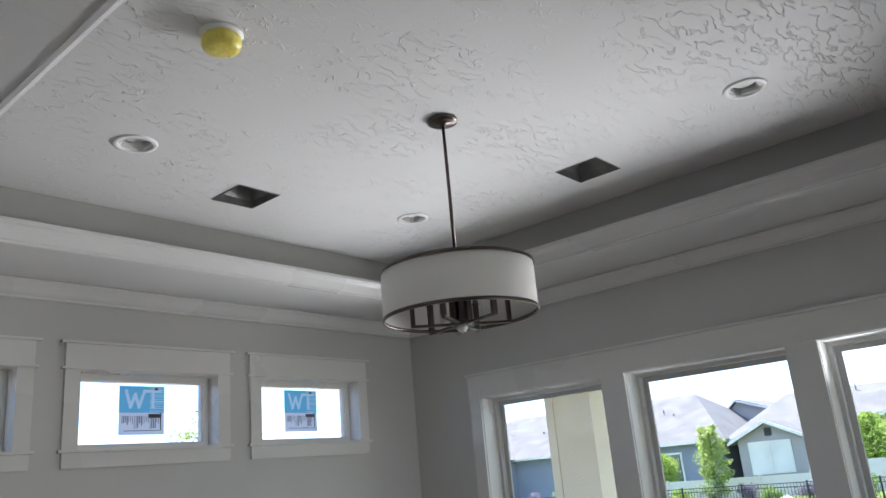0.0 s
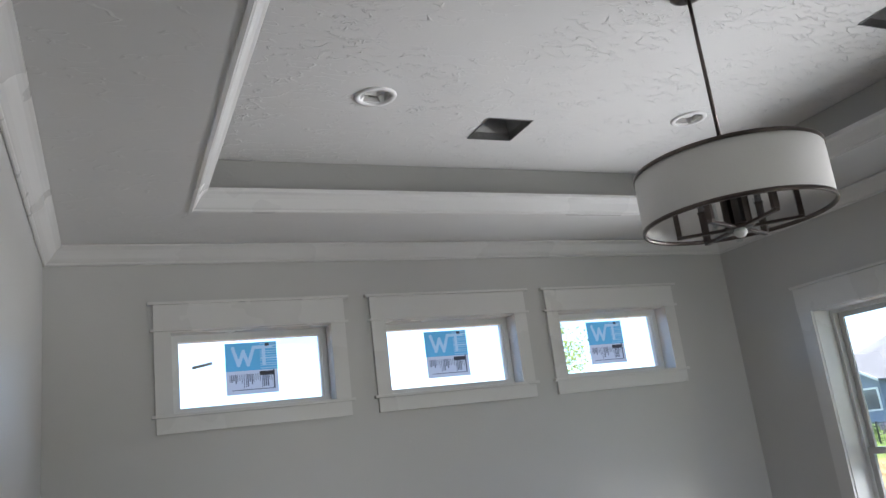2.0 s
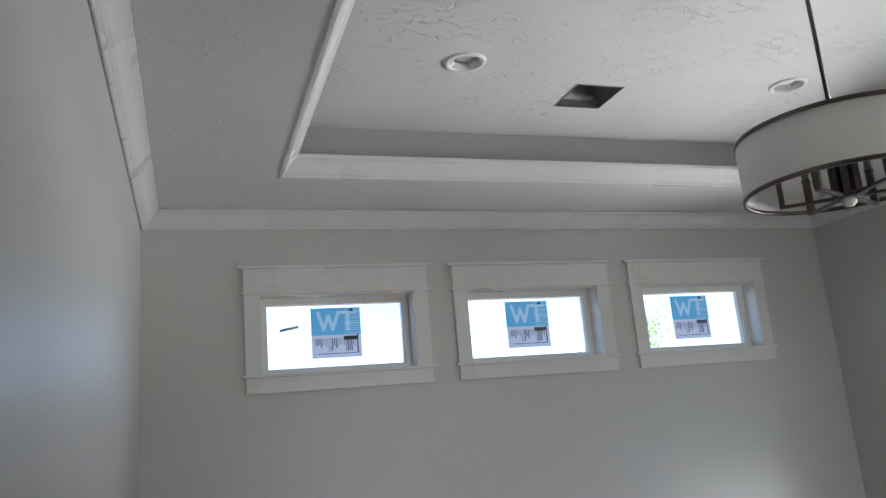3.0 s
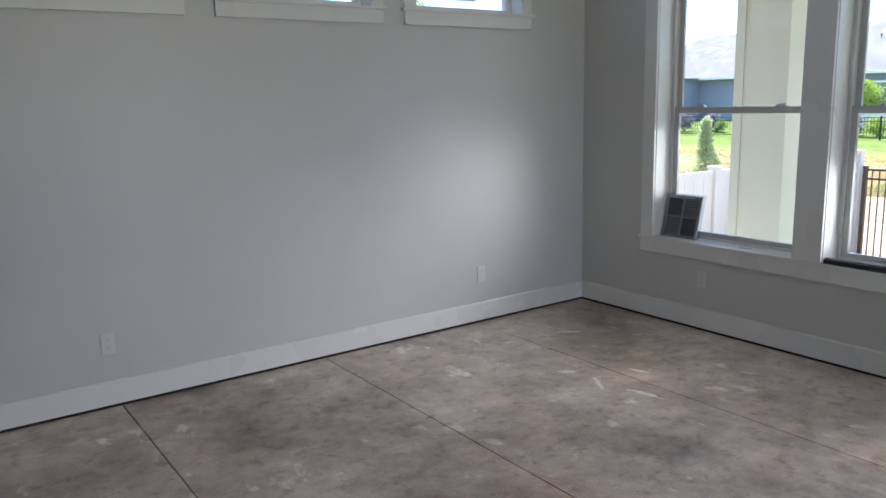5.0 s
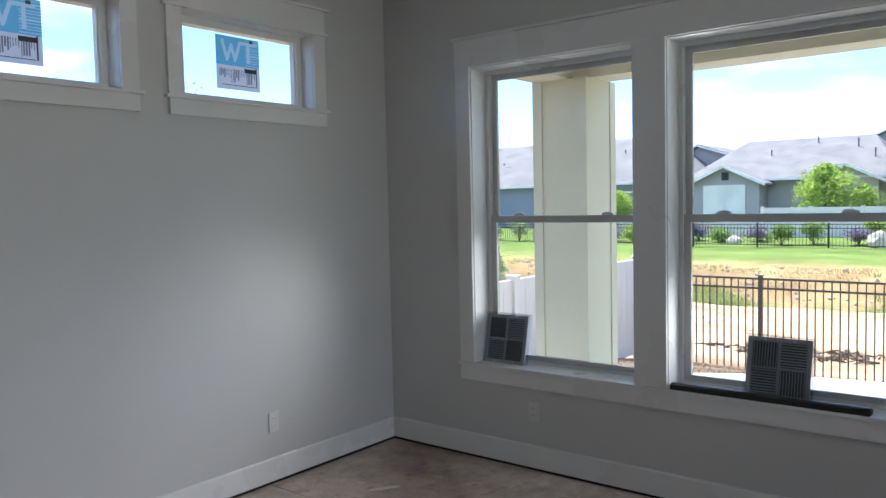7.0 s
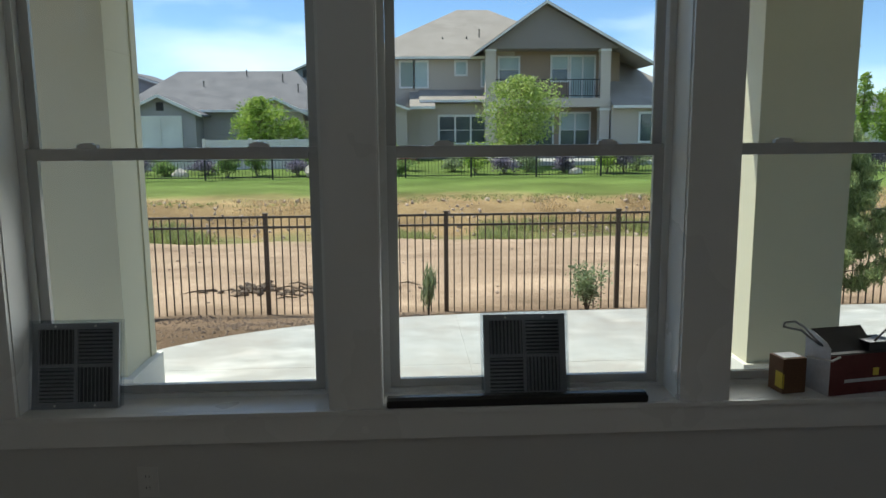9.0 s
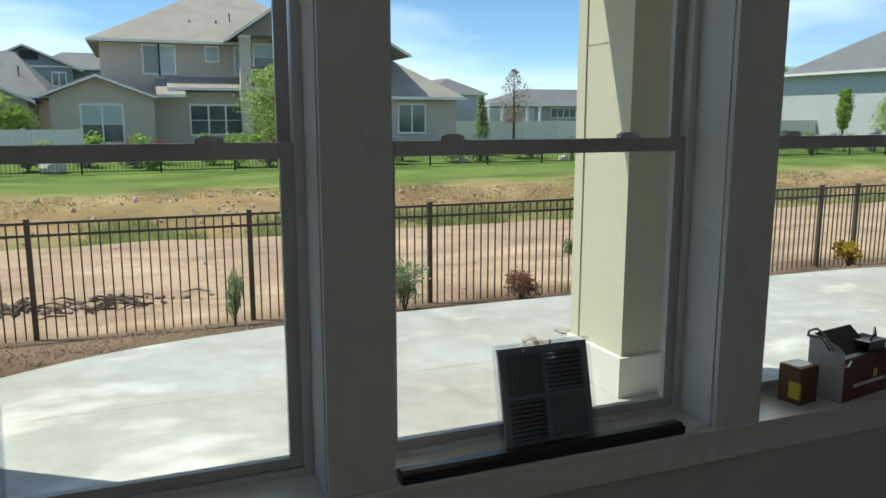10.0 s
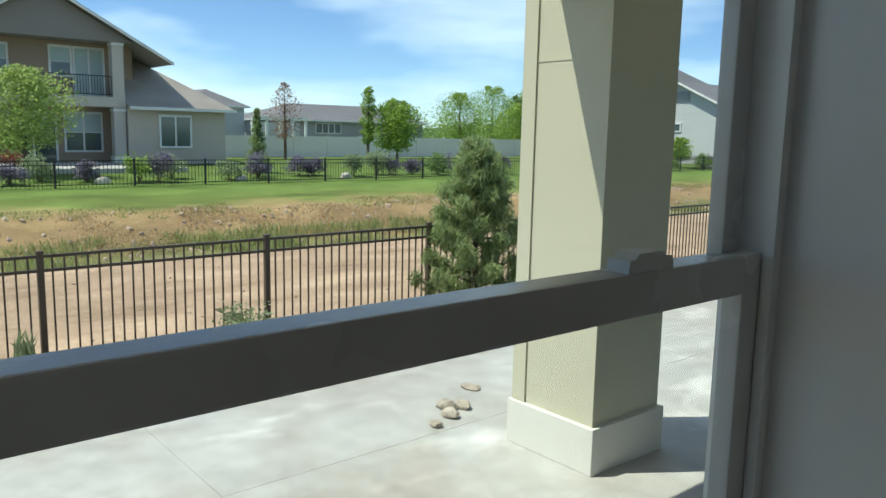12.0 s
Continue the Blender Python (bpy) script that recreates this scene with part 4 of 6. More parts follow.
# ---------------------------------------------------------------- plants
def leaf_mesh(name, centres, count, size, material, parent, seed, flat=0.6, upright=0.0):
    """Many small folded leaves scattered through overlapping clumps; centres are (x, y, z, rx, rz)."""
    rng = np.random.default_rng(seed)
    c = np.array(centres)
    pick = rng.integers(0, len(c), count)
    d = rng.normal(size=(count, 3)) * 0.56
    d *= np.minimum(1.0, 1.35 / np.linalg.norm(d, axis=1))[:, None]
    pos = c[pick, :3] + d * np.stack([c[pick, 3], c[pick, 3], c[pick, 4]], 1)
    u = rng.normal(size=(count, 3))
    u[:, 2] = u[:, 2] * flat + upright
    u /= np.linalg.norm(u, axis=1)[:, None]
    w = np.cross(u, rng.normal(size=(count, 3)))
    w /= np.linalg.norm(w, axis=1)[:, None]
    s = size * rng.uniform(0.6, 1.35, count)[:, None]
    width = 0.45 if upright < 1 else 0.10
    v = np.stack([pos - u * s, pos + w * s * width, pos + u * s, pos - w * s * width], 1).reshape(-1, 3)
    me = bpy.data.meshes.new(name)
    me.from_pydata(v.tolist(), [], np.arange(count * 4).reshape(-1, 4).tolist())
    me.materials.append(material)
    ob = new(name, me)
    if parent is not None:
        ob.parent = parent
        ob.matrix_parent_inverse = parent.matrix_basis.inverted()
    return ob


def tree(label, x, y, z, height, spread, material, seed, shape="round", leaves=2600, size=0.09, bark=M_BARK, name="tree", clear=0.28):
    rnd = random.Random(seed)
    t = thing(name, label, "tree", (x, y, z))
    bm = bmesh.new()
    lean = rnd.uniform(-0.04, 0.04)
    tube(bm, [(x, y, z - 0.15), (x + lean, y, z + height * 0.3), (x + lean * 2, y + lean, z + height * 0.65), (x, y, z + height * 0.92)],
         [height * 0.020 + 0.012, height * 0.016 + 0.008, height * 0.010, 0.006], 8)
    clumps = []
    n = 30 if shape == "round" else 58
    for k in range(n):
        f = clear + (1 - clear) * (k + 0.5) / n
        if shape == "round":
            reach = spread * math.sin(math.pi * min(0.97, max(0.12, (f - clear) / (1 - clear) * 0.9 + 0.1))) ** 0.6
        elif shape == "cone":
            reach = spread * (1.05 - f) / (1.05 - clear)
        else:
            reach = spread * (0.55 + 0.45 * math.sin(math.pi * (f - clear) / (1 - clear)))
        ang = k * 2.4 + rnd.uniform(-0.5, 0.5)
        out = reach * rnd.uniform(0.30, 0.92)
        px, py, pz = x + out * math.cos(ang), y + out * math.sin(ang), z + height * f * 0.98
        tube(bm, [(x, y, pz - out * 0.5), ((x + px) / 2, (y + py) / 2, pz - out * 0.15), (px, py, pz)], [0.012 + 0.004 * height, 0.008, 0.003], 5)
        r = max(0.07, reach * (rnd.uniform(0.32, 0.55) if shape == "round" else rnd.uniform(0.28, 0.48)))
        clumps.append((px, py, pz, r * 1.15, r * rnd.uniform(0.7, 1.05)))
    part("trunk", bm, bark, t)
    leaf_mesh("crown", clumps, int(leaves * 2.4), size * 0.66, material, t, seed)
    return t


def shrub(label, x, y, z, height, spread, material, seed, leaves=420, size=0.05, name="shrub", group="", upright=0.0):
    rnd = random.Random(seed)
    t = thing(name, label, "shrub", (x, y, z), group)
    bm = bmesh.new()
    clumps = []
    for k in range(9):
        a = k * 2.4 + rnd.uniform(-0.4, 0.4)
        o = spread * rnd.uniform(0.1, 0.6)
        h = height * rnd.uniform(0.35, 0.85)
        tube(bm, [(x, y, z - 0.05), (x + o * 0.4 * math.cos(a), y + o * 0.4 * math.sin(a), z + h * 0.5), (x + o * math.cos(a), y + o * math.sin(a), z + h)], [0.010, 0.007, 0.003], 5)
        clumps.append((x + o * math.cos(a), y + o * math.sin(a), z + h, spread * rnd.uniform(0.28, 0.5), height * rnd.uniform(0.16, 0.28)))
    part("stem", bm, M_BARK, t)
    leaf_mesh("foliage", clumps, leaves, size, material, t, seed, upright=upright)
    return t


def gz(x, y):
    return ground_z(x, y)


# planted bed between patio and fence
shrub("small leafy green shrub beside the metal fence", 7.35, -4.50, gz(7.35, -4.5), 0.62, 0.30, M_SAGE, 11, 1300, 0.028)
shrub("withered brown shrub beside the metal fence", 7.45, -6.25, gz(7.45, -6.25), 0.42, 0.34, M_RUST, 12, 1300, 0.026)
shrub("upright tuft of green ornamental grass by the fence", 7.50, -2.38, gz(7.5, -2.38), 0.66, 0.13, M_SAGE, 13, 230, 0.10, "grass_tuft", upright=3.0)
shrub("small leafy green shrub by the fence", 7.40, -10.2, gz(7.4, -10.2), 0.62, 0.36, M_SAGE, 14, 900, 0.045)
shrub("low golden yellow shrub beside the fence", 7.50, -12.5, gz(7.5, -12.5), 0.42, 0.26, M_GOLD, 15, 700, 0.04)


def pine(x, y, z, height, spread, seed):
    """Young pine: whorls of upswept branches with brushes of needles."""
    rnd = random.Random(seed)
    t = thing("pine_tree", "young bushy green pine tree beside the fence", "tree", (x, y, z))
    bm = bmesh.new()
    tube(bm, [(x, y, z - 0.1), (x + 0.01, y, z + height * 0.5), (x, y, z + height * 0.97)], [0.045, 0.028, 0.008], 8)
    brush = []
    for k in range(46):
        f = 0.06 + 0.92 * (k / 45)
        reach = spread * (1.04 - f) ** 0.75 * rnd.uniform(0.75, 1.1)
        a = k * 2.4
        zz = z + height * f
        tip = (x + reach * math.cos(a), y + reach * math.sin(a), zz + reach * 0.35)
        tube(bm, [(x, y, zz - 0.02), (x + reach * 0.5 * math.cos(a), y + reach * 0.5 * math.sin(a), zz + reach * 0.08), tip], [0.012, 0.008, 0.004], 5)
        for q in (0.45, 0.75, 1.0):
            brush.append((x + reach * q * math.cos(a), y + reach * q * math.sin(a), zz + reach * 0.35 * q * q, 0.07 + 0.03 * spread, 0.09))
    part("trunk", bm, M_BARK, t)
    leaf_mesh("needles", brush, 21000, 0.075, M_PINE, t, seed, upright=1.2)


pine(7.30, -7.85, gz(7.3, -7.85), 2.40, 0.92, 21)
tree("small green spruce beyond the white fence", 9.7, 5.9, gz(9.7, 5.9), 2.15, 0.60, M_SPRUCE, 22, "cone", 3600, 0.045, clear=0.06)

# trees and beds of the gardens across the ditch
tree("round light green tree in a far garden", 34.0, 4.6, -0.15, 3.15, 1.2, M_LEAF, 31, "round", 3000, 0.11)
tree("small light green tree beside the far roof", 34.2, 3.0, -0.15, 2.2, 0.75, M_LEAF, 39, "round", 1500, 0.08)
tree("slim upright green tree in a far garden", 29.2, 9.9, -0.15, 3.2, 0.62, M_LEAFP, 32, "column", 2600, 0.09, clear=0.10)
tree("small light green tree behind the fence", 31.0, 13.2, -0.1, 2.1, 0.85, M_LEAF, 33, "round", 1800, 0.09)
tree("light green slender tree before the taupe house", 30.2, -7.1, -0.15, 3.85, 1.45, M_LEAFP, 34, "round", 3600, 0.105)
tree("leafy mid-green tree in a far garden", 34.0, -26.2, -0.1, 3.5, 1.35, M_LEAF, 35, "round", 4200, 0.11)
tree("tall thin green tree in a far garden", 34.5, -24.6, -0.1, 4.2, 0.42, M_LEAF, 36, "column", 1500, 0.09)
tree("dark narrow conifer in a far garden", 30.0, -15.9, -0.15, 2.7, 0.55, M_PINE, 37, "cone", 2600, 0.07, clear=0.08)
tree("thin tree with sparse reddish leaves", 40.0, -22.6, 0, 4.4, 1.0, M_RUST, 38, "round", 700, 0.09)
tree("small leafy tree by the pale house", 31.6, -44.2, -0.2, 3.2, 1.35, M_LEAFP, 40, "round", 2200, 0.11)
tree("slim green tree by the pale house", 35.2, -43.8, -0.2, 3.55, 0.5, M_LEAF, 41, "column", 1800, 0.10)
tree("low tree by the pale house", 28.4, -44.6, -0.2, 1.9, 0.8, M_LEAF, 42, "round", 1600, 0.10)
tree("light green tree outside the high windows", 3.0, 7.6, -0.5, 4.3, 0.95, M_LEAFP, 43, "round", 4200, 0.045)
for k, (x, y, h, s) in enumerate(((62, -64, 6, 3.0), (66, -70, 7, 3.4), (70, -62, 6.5, 3.0), (75, -72, 8, 3.6), (60, -78, 7, 3.2), (58, -60, 5, 2.4), (80, -90, 9, 4), (64, -100, 8, 4),
                                  (52, -104, 8, 4), (44, -112, 9, 4.2), (30, -84, 6, 2.6), (24, -80, 6, 2.6), (36, -120, 9, 4.5), (20, -96, 7, 3.2), (12, -88, 7, 3.0),
                                  (38, -83, 6.4, 2.6), (35, -86, 7.2, 2.6), (32.5, -92, 6.2, 2.8), (29.5, -82, 8.6, 2.2), (42, -92, 6.0, 3.0), (26.5, -86, 7.6, 2.6), (33.5, -78, 4.0, 2.0))):
    tree("distant leafy green tree", x, y, 0, h, s, M_LEAFD if k % 4 == 0 else M_LEAF, 60 + k, "round", 4200, 0.15, clear=0.15)

# far woods along the horizon
rnd = random.Random(17)
clumps = []
for k in range(260):
    a = radians(rnd.uniform(-86, 24))
    d = rnd.uniform(150, 210)
    hgt = rnd.uniform(1.8, 3.2)
    clumps.append((d * math.cos(a), d * math.sin(a), hgt * 0.7, rnd.uniform(3.5, 6.5), hgt * 0.75))
tagged(leaf_mesh("far_woods", clumps, 70000, 0.42, M_LEAFD, None, 17), "dark green line of distant woods", "woods", kind="stuff")

rnd = random.Random(8)
for k in range(62):
    y = 24 - k * 1.2 + rnd.uniform(-0.5, 0.5)
    x = 27.6 + rnd.uniform(-0.5, 0.9)
    m, lab = rnd.choice(((M_LAV, "clump of purple lavender in a far bed"), (M_LEAF, "rounded light green shrub in a far bed"), (M_LAV, "clump of purple lavender in a far bed"),
                         (M_LEAFD, "dark green shrub in a far bed"), (M_SAGE, "grey-green shrub in a far bed")))
    shrub(lab, x, y, -0.27, rnd.uniform(0.6, 1.05), rnd.uniform(0.5, 0.8), m, 200 + k, 1000, 0.06, group="shrubs along the low black fence")
for x, y in ((33.6, -4.4), (33.8, -5.6), (33.5, 0.2), (33.6, -1.6), (33.8, -6.4)):
    shrub("rounded light green shrub by the taupe house", x, y, -0.1, 0.95, 0.65, M_LEAF, int(300 + y * 10), 420, 0.085)
for x, y in ((33.4, -7.3), (29.0, -2.2), (33.3, 1.5), (29.3, -1.1)):
    shrub("red flowering shrub in a far garden", x, y, -0.12, 0.8, 0.6, M_REDF, int(400 + y * 10), 380, 0.07)


def rock(name, label, x, y, z, sx, sy, sz, seed, material=M_STONE, sub=2, group=""):
    bm = bmesh.new()
    bmesh.ops.create_icosphere(bm, subdivisions=sub, radius=1.0)
    for v in bm.verts:
        q = v.co * 1.3 + Vector((seed * 3.1, 0, 0))
        k = 1 + 0.35 * noise.noise(q) + 0.12 * noise.noise(q * 3)
        v.co = Vector((v.co.x * sx * k, v.co.y * sy * k, max(-0.6, v.co.z) * sz * k))
    low = min(v.co.z for v in bm.verts)
    for v in bm.verts:
        v.co += Vector((x, y, z - low))
    return tagged(obj(name, bm, material), label, "stone", group)


for k, (x, y, s) in enumerate(((3.70, -4.22, 0.055), (3.78, -4.42, 0.075), (3.92, -4.50, 0.085), (3.86, -4.62, 0.07), (4.17, -4.97, 0.09))):
    rock("loose_stone", "small broken pale stone lying on the patio", x, y, -0.381, s, s * 0.75, s * (0.55 if k < 4 else 0.22), k + 1, group="stones on the patio")
for k, (x, y, s) in enumerate(((26.6, 1.2, 0.62), (27.3, 6.4, 0.42), (27.2, -8.8, 0.34), (27.4, -13.9, 0.30), (27.0, -18.4, 0.34))):
    rock("boulder", "pale angular landscape boulder in a far bed", x, y, -0.33, s * 0.45, s * 0.75, s * 0.55, k + 11, M_BOULDER, group="boulders in the far beds")
rnd = random.Random(5)
bm = bmesh.new()
for k in range(150):
    x, y = rnd.uniform(8.3, 15.0), rnd.uniform(-18, 3)
    s = rnd.uniform(0.015, 0.06)
    m = pose(x, y, ground_z(x, y), rnd.uniform(0, 360), rnd.uniform(0, 360), 0) @ Matrix.Diagonal((s, s * 0.7, s * 0.6, 1))
    bmesh.ops.create_icosphere(bm, subdivisions=1, radius=1.0, matrix=m)
tagged(obj("dirt_clods", bm, M_RUBBLE), "loose clods and stones on bare dirt", "stones", kind="stuff")
bm = bmesh.new()
for k in range(1500):
    x, y = rnd.uniform(17.9, 20.3), rnd.uniform(-32, 14)
    s = 0.02 + 0.10 * rnd.random() ** 3
    m = pose(x, y, ground_z(x, y), rnd.uniform(0, 360), rnd.uniform(0, 360), 0) @ Matrix.Diagonal((s, s * 0.8, s * 0.5, 1))
    bmesh.ops.create_icosphere(bm, subdivisions=1, radius=1.0, matrix=m)
tagged(obj("bank_rubble", bm, M_RUBBLE), "grey rubble scattered along the ditch bank", "stones", kind="stuff")
# gravel mulch between patio and fence
v, f = [], []
rng = np.random.default_rng(3)
while len(v) < 7000 * 4:
    y = rng.uniform(-14, 1.2)
    x = rng.uniform(patio_edge(y) if -13 < y < 1 else 4, 7.7)
    z = ground_z(x, y)
    s = rng.uniform(0.012, 0.03)
    a = rng.uniform(0, 6.28)
    b0 = len(v)
    v += [(x + s * math.cos(a), y + s * math.sin(a), z), (x + s * math.cos(a + 2.1), y + s * math.sin(a + 2.1), z), (x + s * math.cos(a + 4.2), y + s * math.sin(a + 4.2), z), (x, y, z + s * 0.8)]
    f += [(b0, b0 + 1, b0 + 3), (b0 + 1, b0 + 2, b0 + 3), (b0 + 2, b0, b0 + 3)]
me = bpy.data.meshes.new("gravel_mulch")
me.from_pydata(v, [], f)
me.materials.append(surface("gravel_brown", (0.24, 0.17, 0.125), (0.34, 0.26, 0.20), 0.95, coarse=20, fine=90, bump=0.2))
tagged(new("gravel_mulch", me), "brown gravel mulch along the patio edge", "gravel", kind="stuff")


def tufts(name, label, material, xr, yr, count, h, seed, dens):
    """Upright blades in uneven patches."""
    rng = np.random.default_rng(seed)
    v, f = [], []
    while len(f) < count:
        x, y = rng.uniform(*xr), rng.uniform(*yr)
        if noise.noise(Vector((x * 0.5, y * 0.35, seed))) < dens:
            continue
        z = ground_z(x, y) - 0.02
        for q in range(9):
            px, py = x + rng.normal() * 0.12, y + rng.normal() * 0.12
            hh = h * rng.uniform(0.4, 1.1)
            dx, dy = rng.normal(size=2) * hh * 0.35
            w = 0.012 + 0.012 * rng.random()
            a = rng.uniform(0, 3.14)
            b0 = len(v)
            v += [(px - w * math.cos(a), py - w * math.sin(a), z), (px + w * math.cos(a), py + w * math.sin(a), z), (px + dx, py + dy, z + hh)]
            f.append((b0, b0 + 1, b0 + 2))
    me = bpy.data.meshes.new(name)
    me.from_pydata(v, [], f)
    me.materials.append(material)
    tagged(new(name, me), label, "grass", kind="stuff")


tufts("ditch_weeds", "rank green weeds along the ditch", M_WEED, (16.0, 18.9), (-34, 20), 17000, 0.30, 5, 0.12)
tufts("bank_grass", "dry straw-coloured grass on the bank", M_DRY, (18.2, 20.6), (-40, 24), 20000, 0.10, 6, 0.06)
tufts("lawn_edge", "ragged green grass at the lawn's edge", M_WEED, (19.8, 21.2), (-40, 24), 9000, 0.09, 7, 0.0)
# low heap of roots and dark earth on the dirt
bm = bmesh.new()
for k in range(46):
    x, y = 9.7 + rnd.uniform(-0.45, 0.45), -0.6 + rnd.gauss(0, 0.8)
    a = rnd.uniform(-0.7, 0.7) + 1.57
    ln = rnd.uniform(0.12, 0.55)
    z = ground_z(x, y)
    bend = rnd.uniform(-0.12, 0.12)
    tube(bm, [(x, y, z + 0.01), (x + ln * 0.5 * math.cos(a) + bend, y + ln * 0.5 * math.sin(a), z + rnd.uniform(0.02, 0.07)), (x + ln * math.cos(a), y + ln * math.sin(a), z + 0.01)],
         [rnd.uniform(0.008, 0.022), 0.014, 0.005], 5)
for k in range(60):
    x, y = 9.8 + rnd.gauss(0, 0.25), -0.6 + rnd.gauss(0, 0.75)
    s = rnd.uniform(0.02, 0.07)
    bmesh.ops.create_icosphere(bm, subdivisions=1, radius=1.0, matrix=pose(x, y, ground_z(x, y), rnd.uniform(0, 360), 0, 0) @ Matrix.Diagonal((s * 1.5, s * 1.8, s * 0.7, 1)))
tagged(obj("brush_heap", bm, M_BARK), "low heap of dead roots and dark clods on the dirt", "branches", kind="stuff")


# ---------------------------------------------------------------- houses
def facade_window(h, x, y0, y1, z0, z1, lights=2, pane=M_PANE, north=None, sash=False):
    """A trimmed window on a wall that faces west (x fixed) or, with north, one that faces +y (y0, y1 along x)."""
    w = 0.09

    def bx(bm, a, b, c, d, lo, hi):
        if north is None:
            box(bm, (x - hi, a, c), (x - lo, b, d))
        else:
            box(bm, (a, north + lo, c), (b, north + hi, d))
    y0, y1 = min(y0, y1), max(y0, y1)
    bm = bmesh.new()
    bx(bm, y0 - w, y1 + w, z1, z1 + w * 1.2, 0.002, 0.07)
    bx(bm, y0 - w, y1 + w, z0 - w, z0, 0.002, 0.07)
    bx(bm, y0 - w, y0, z0, z1, 0.002, 0.06)
    bx(bm, y1, y1 + w, z0, z1, 0.002, 0.06)
    for k in range(1, lights):
        m = y0 + (y1 - y0) * k / lights
        bx(bm, m - 0.04, m + 0.04, z0, z1, 0.002, 0.055)
    fr = part("window", bm, M_HTRIM, h)
    for k in range(lights):
        a = y0 + (y1 - y0) * k / lights + (0.04 if k else 0)
        b = y0 + (y1 - y0) * (k + 1) / lights - (0.04 if k < lights - 1 else 0)
        cut = z0 + (z1 - z0) * 0.5
        bm = bmesh.new()
        bx(bm, a, b, cut if sash else z0, z1, 0.003, 0.02)
        part("pane", bm, pane, fr)
        if sash:
            bm = bmesh.new()
            bx(bm, a, b, z0, cut - 0.03, 0.003, 0.016)
            part("pane", bm, M_PANE, fr)
            bm = bmesh.new()
            bx(bm, a, b, cut - 0.03, cut, 0.003, 0.04)
            part("meeting_rail", bm, M_HTRIM, fr)


def gable_roof(h, face_x, depth, y0, y1, eave, peak_y, peak, over, material, name="roof"):
    """Gable facing west: ridge runs along x."""
    t = 0.10
    bm = bmesh.new()
    sl0 = (peak - eave) / abs(y0 - peak_y)
    sl1 = (peak - eave) / abs(y1 - peak_y)
    a = (y0 + over * (1 if y0 > peak_y else -1), eave - over * sl0)
    b = (y1 + over * (1 if y1 > peak_y else -1), eave - over * sl1)
    prism(bm, [a, (peak_y, peak), b, (b[0], b[1] + t), (peak_y, peak + t), (a[0], a[1] + t)], 0, face_x - 0.4, face_x + depth)
    part(name, bm, material, h)
    bm = bmesh.new()
    prism(bm, [(a[0], a[1] - 0.04), (peak_y, peak - 0.04), (b[0], b[1] - 0.04), (b[0], b[1] + t + 0.01), (peak_y, peak + t + 0.01), (a[0], a[1] + t + 0.01)], 0, face_x - 0.46, face_x - 0.405)
    part("fascia", bm, M_HTRIM, h)


def gable_wall(h, face_x, depth, y0, y1, base, eave, peak_y, peak, material):
    bm = bmesh.new()
    prism(bm, [(y0, base), (y1, base), (y1, eave), (peak_y, peak), (y0, eave)], 0, face_x, face_x + depth)
    part("wall", bm, material, h)


def hip_roof(h, x0, x1, y0, y1, eave, ridge, material, over=0.5, name="roof", run=None):
    """Hipped roof over a rectangle, ridge along its longer side."""
    x0, x1, y0, y1 = x0 - over, x1 + over, min(y0, y1) - over, max(y0, y1) + over
    bm = bmesh.new()
    lo = [bm.verts.new(p) for p in ((x0, y0, eave), (x1, y0, eave), (x1, y1, eave), (x0, y1, eave))]
    up = [bm.verts.new((v.co.x, v.co.y, eave + 0.11)) for v in lo]
    if y1 - y0 >= x1 - x0:
        d = run or (x1 - x0) / 2
        xm = (x0 + x1) / 2
        r = [bm.verts.new((xm, y0 + d, ridge)), bm.verts.new((xm, y1 - d, ridge))]
        tops = ((up[0], up[1], r[0]), (up[1], up[2], r[1], r[0]), (up[2], up[3], r[1]), (up[3], up[0], r[0], r[1]))
    else:
        d = run or (y1 - y0) / 2
        ym = (y0 + y1) / 2
        r = [bm.verts.new((x0 + d, ym, ridge)), bm.verts.new((x1 - d, ym, ridge))]
        tops = ((up[0], up[1], r[1], r[0]), (up[1], up[2], r[1]), (up[2], up[3], r[0], r[1]), (up[3], up[0], r[0]))
    for q in tops:
        bm.faces.new(q)
    for i in range(4):
        bm.faces.new((lo[i], lo[(i + 1) % 4], up[(i + 1) % 4], up[i]))
    bm.faces.new(lo[::-1])
    ro = part(name, bm, material, h)
    bm = bmesh.new()
    for a, b in (((x0 - 0.03, y0, eave + 0.0), (x0 - 0.002, y1, eave + 0.12)), ((x0, y1 + 0.002, eave), (x1, y1 + 0.03, eave + 0.12))):
        box(bm, a, b)
    part("fascia", bm, M_HTRIM, h)
    return ro


def roof_vents(h, pts):
    for x, y, z in pts:
        bm = bmesh.new()
        lathe(bm, [(0.03, z - 0.3), (0.03, z + 0.22), (0.045, z + 0.22), (0.045, z + 0.28)], x, y, 8)
        part("roof_vent", bm, M_BLACKIRON, h)


# two-storey taupe house with a balcony
def gable_cover(h, x0, x1, a, peak, b, material, t=0.09):
    """Two roof slopes over a west-facing gable, given their lower ends and the peak as (y, z), with thin barge boards."""
    bm = bmesh.new()
    prism(bm, [a, peak, b, (b[0], b[1] + t), (peak[0], peak[1] + t), (a[0], a[1] + t)], 0, x0, x1)
    part("roof", bm, material, h)
    for e in (a, b):
        bm = bmesh.new()
        prism(bm, [(e[0], e[1] - 0.06), (peak[0], peak[1] - 0.06), (peak[0], peak[1] + t * 0.6), (e[0], e[1] + t * 0.6)], 0, x0 - 0.04, x0 - 0.003)
        part("fascia", bm, M_HTRIM, h)


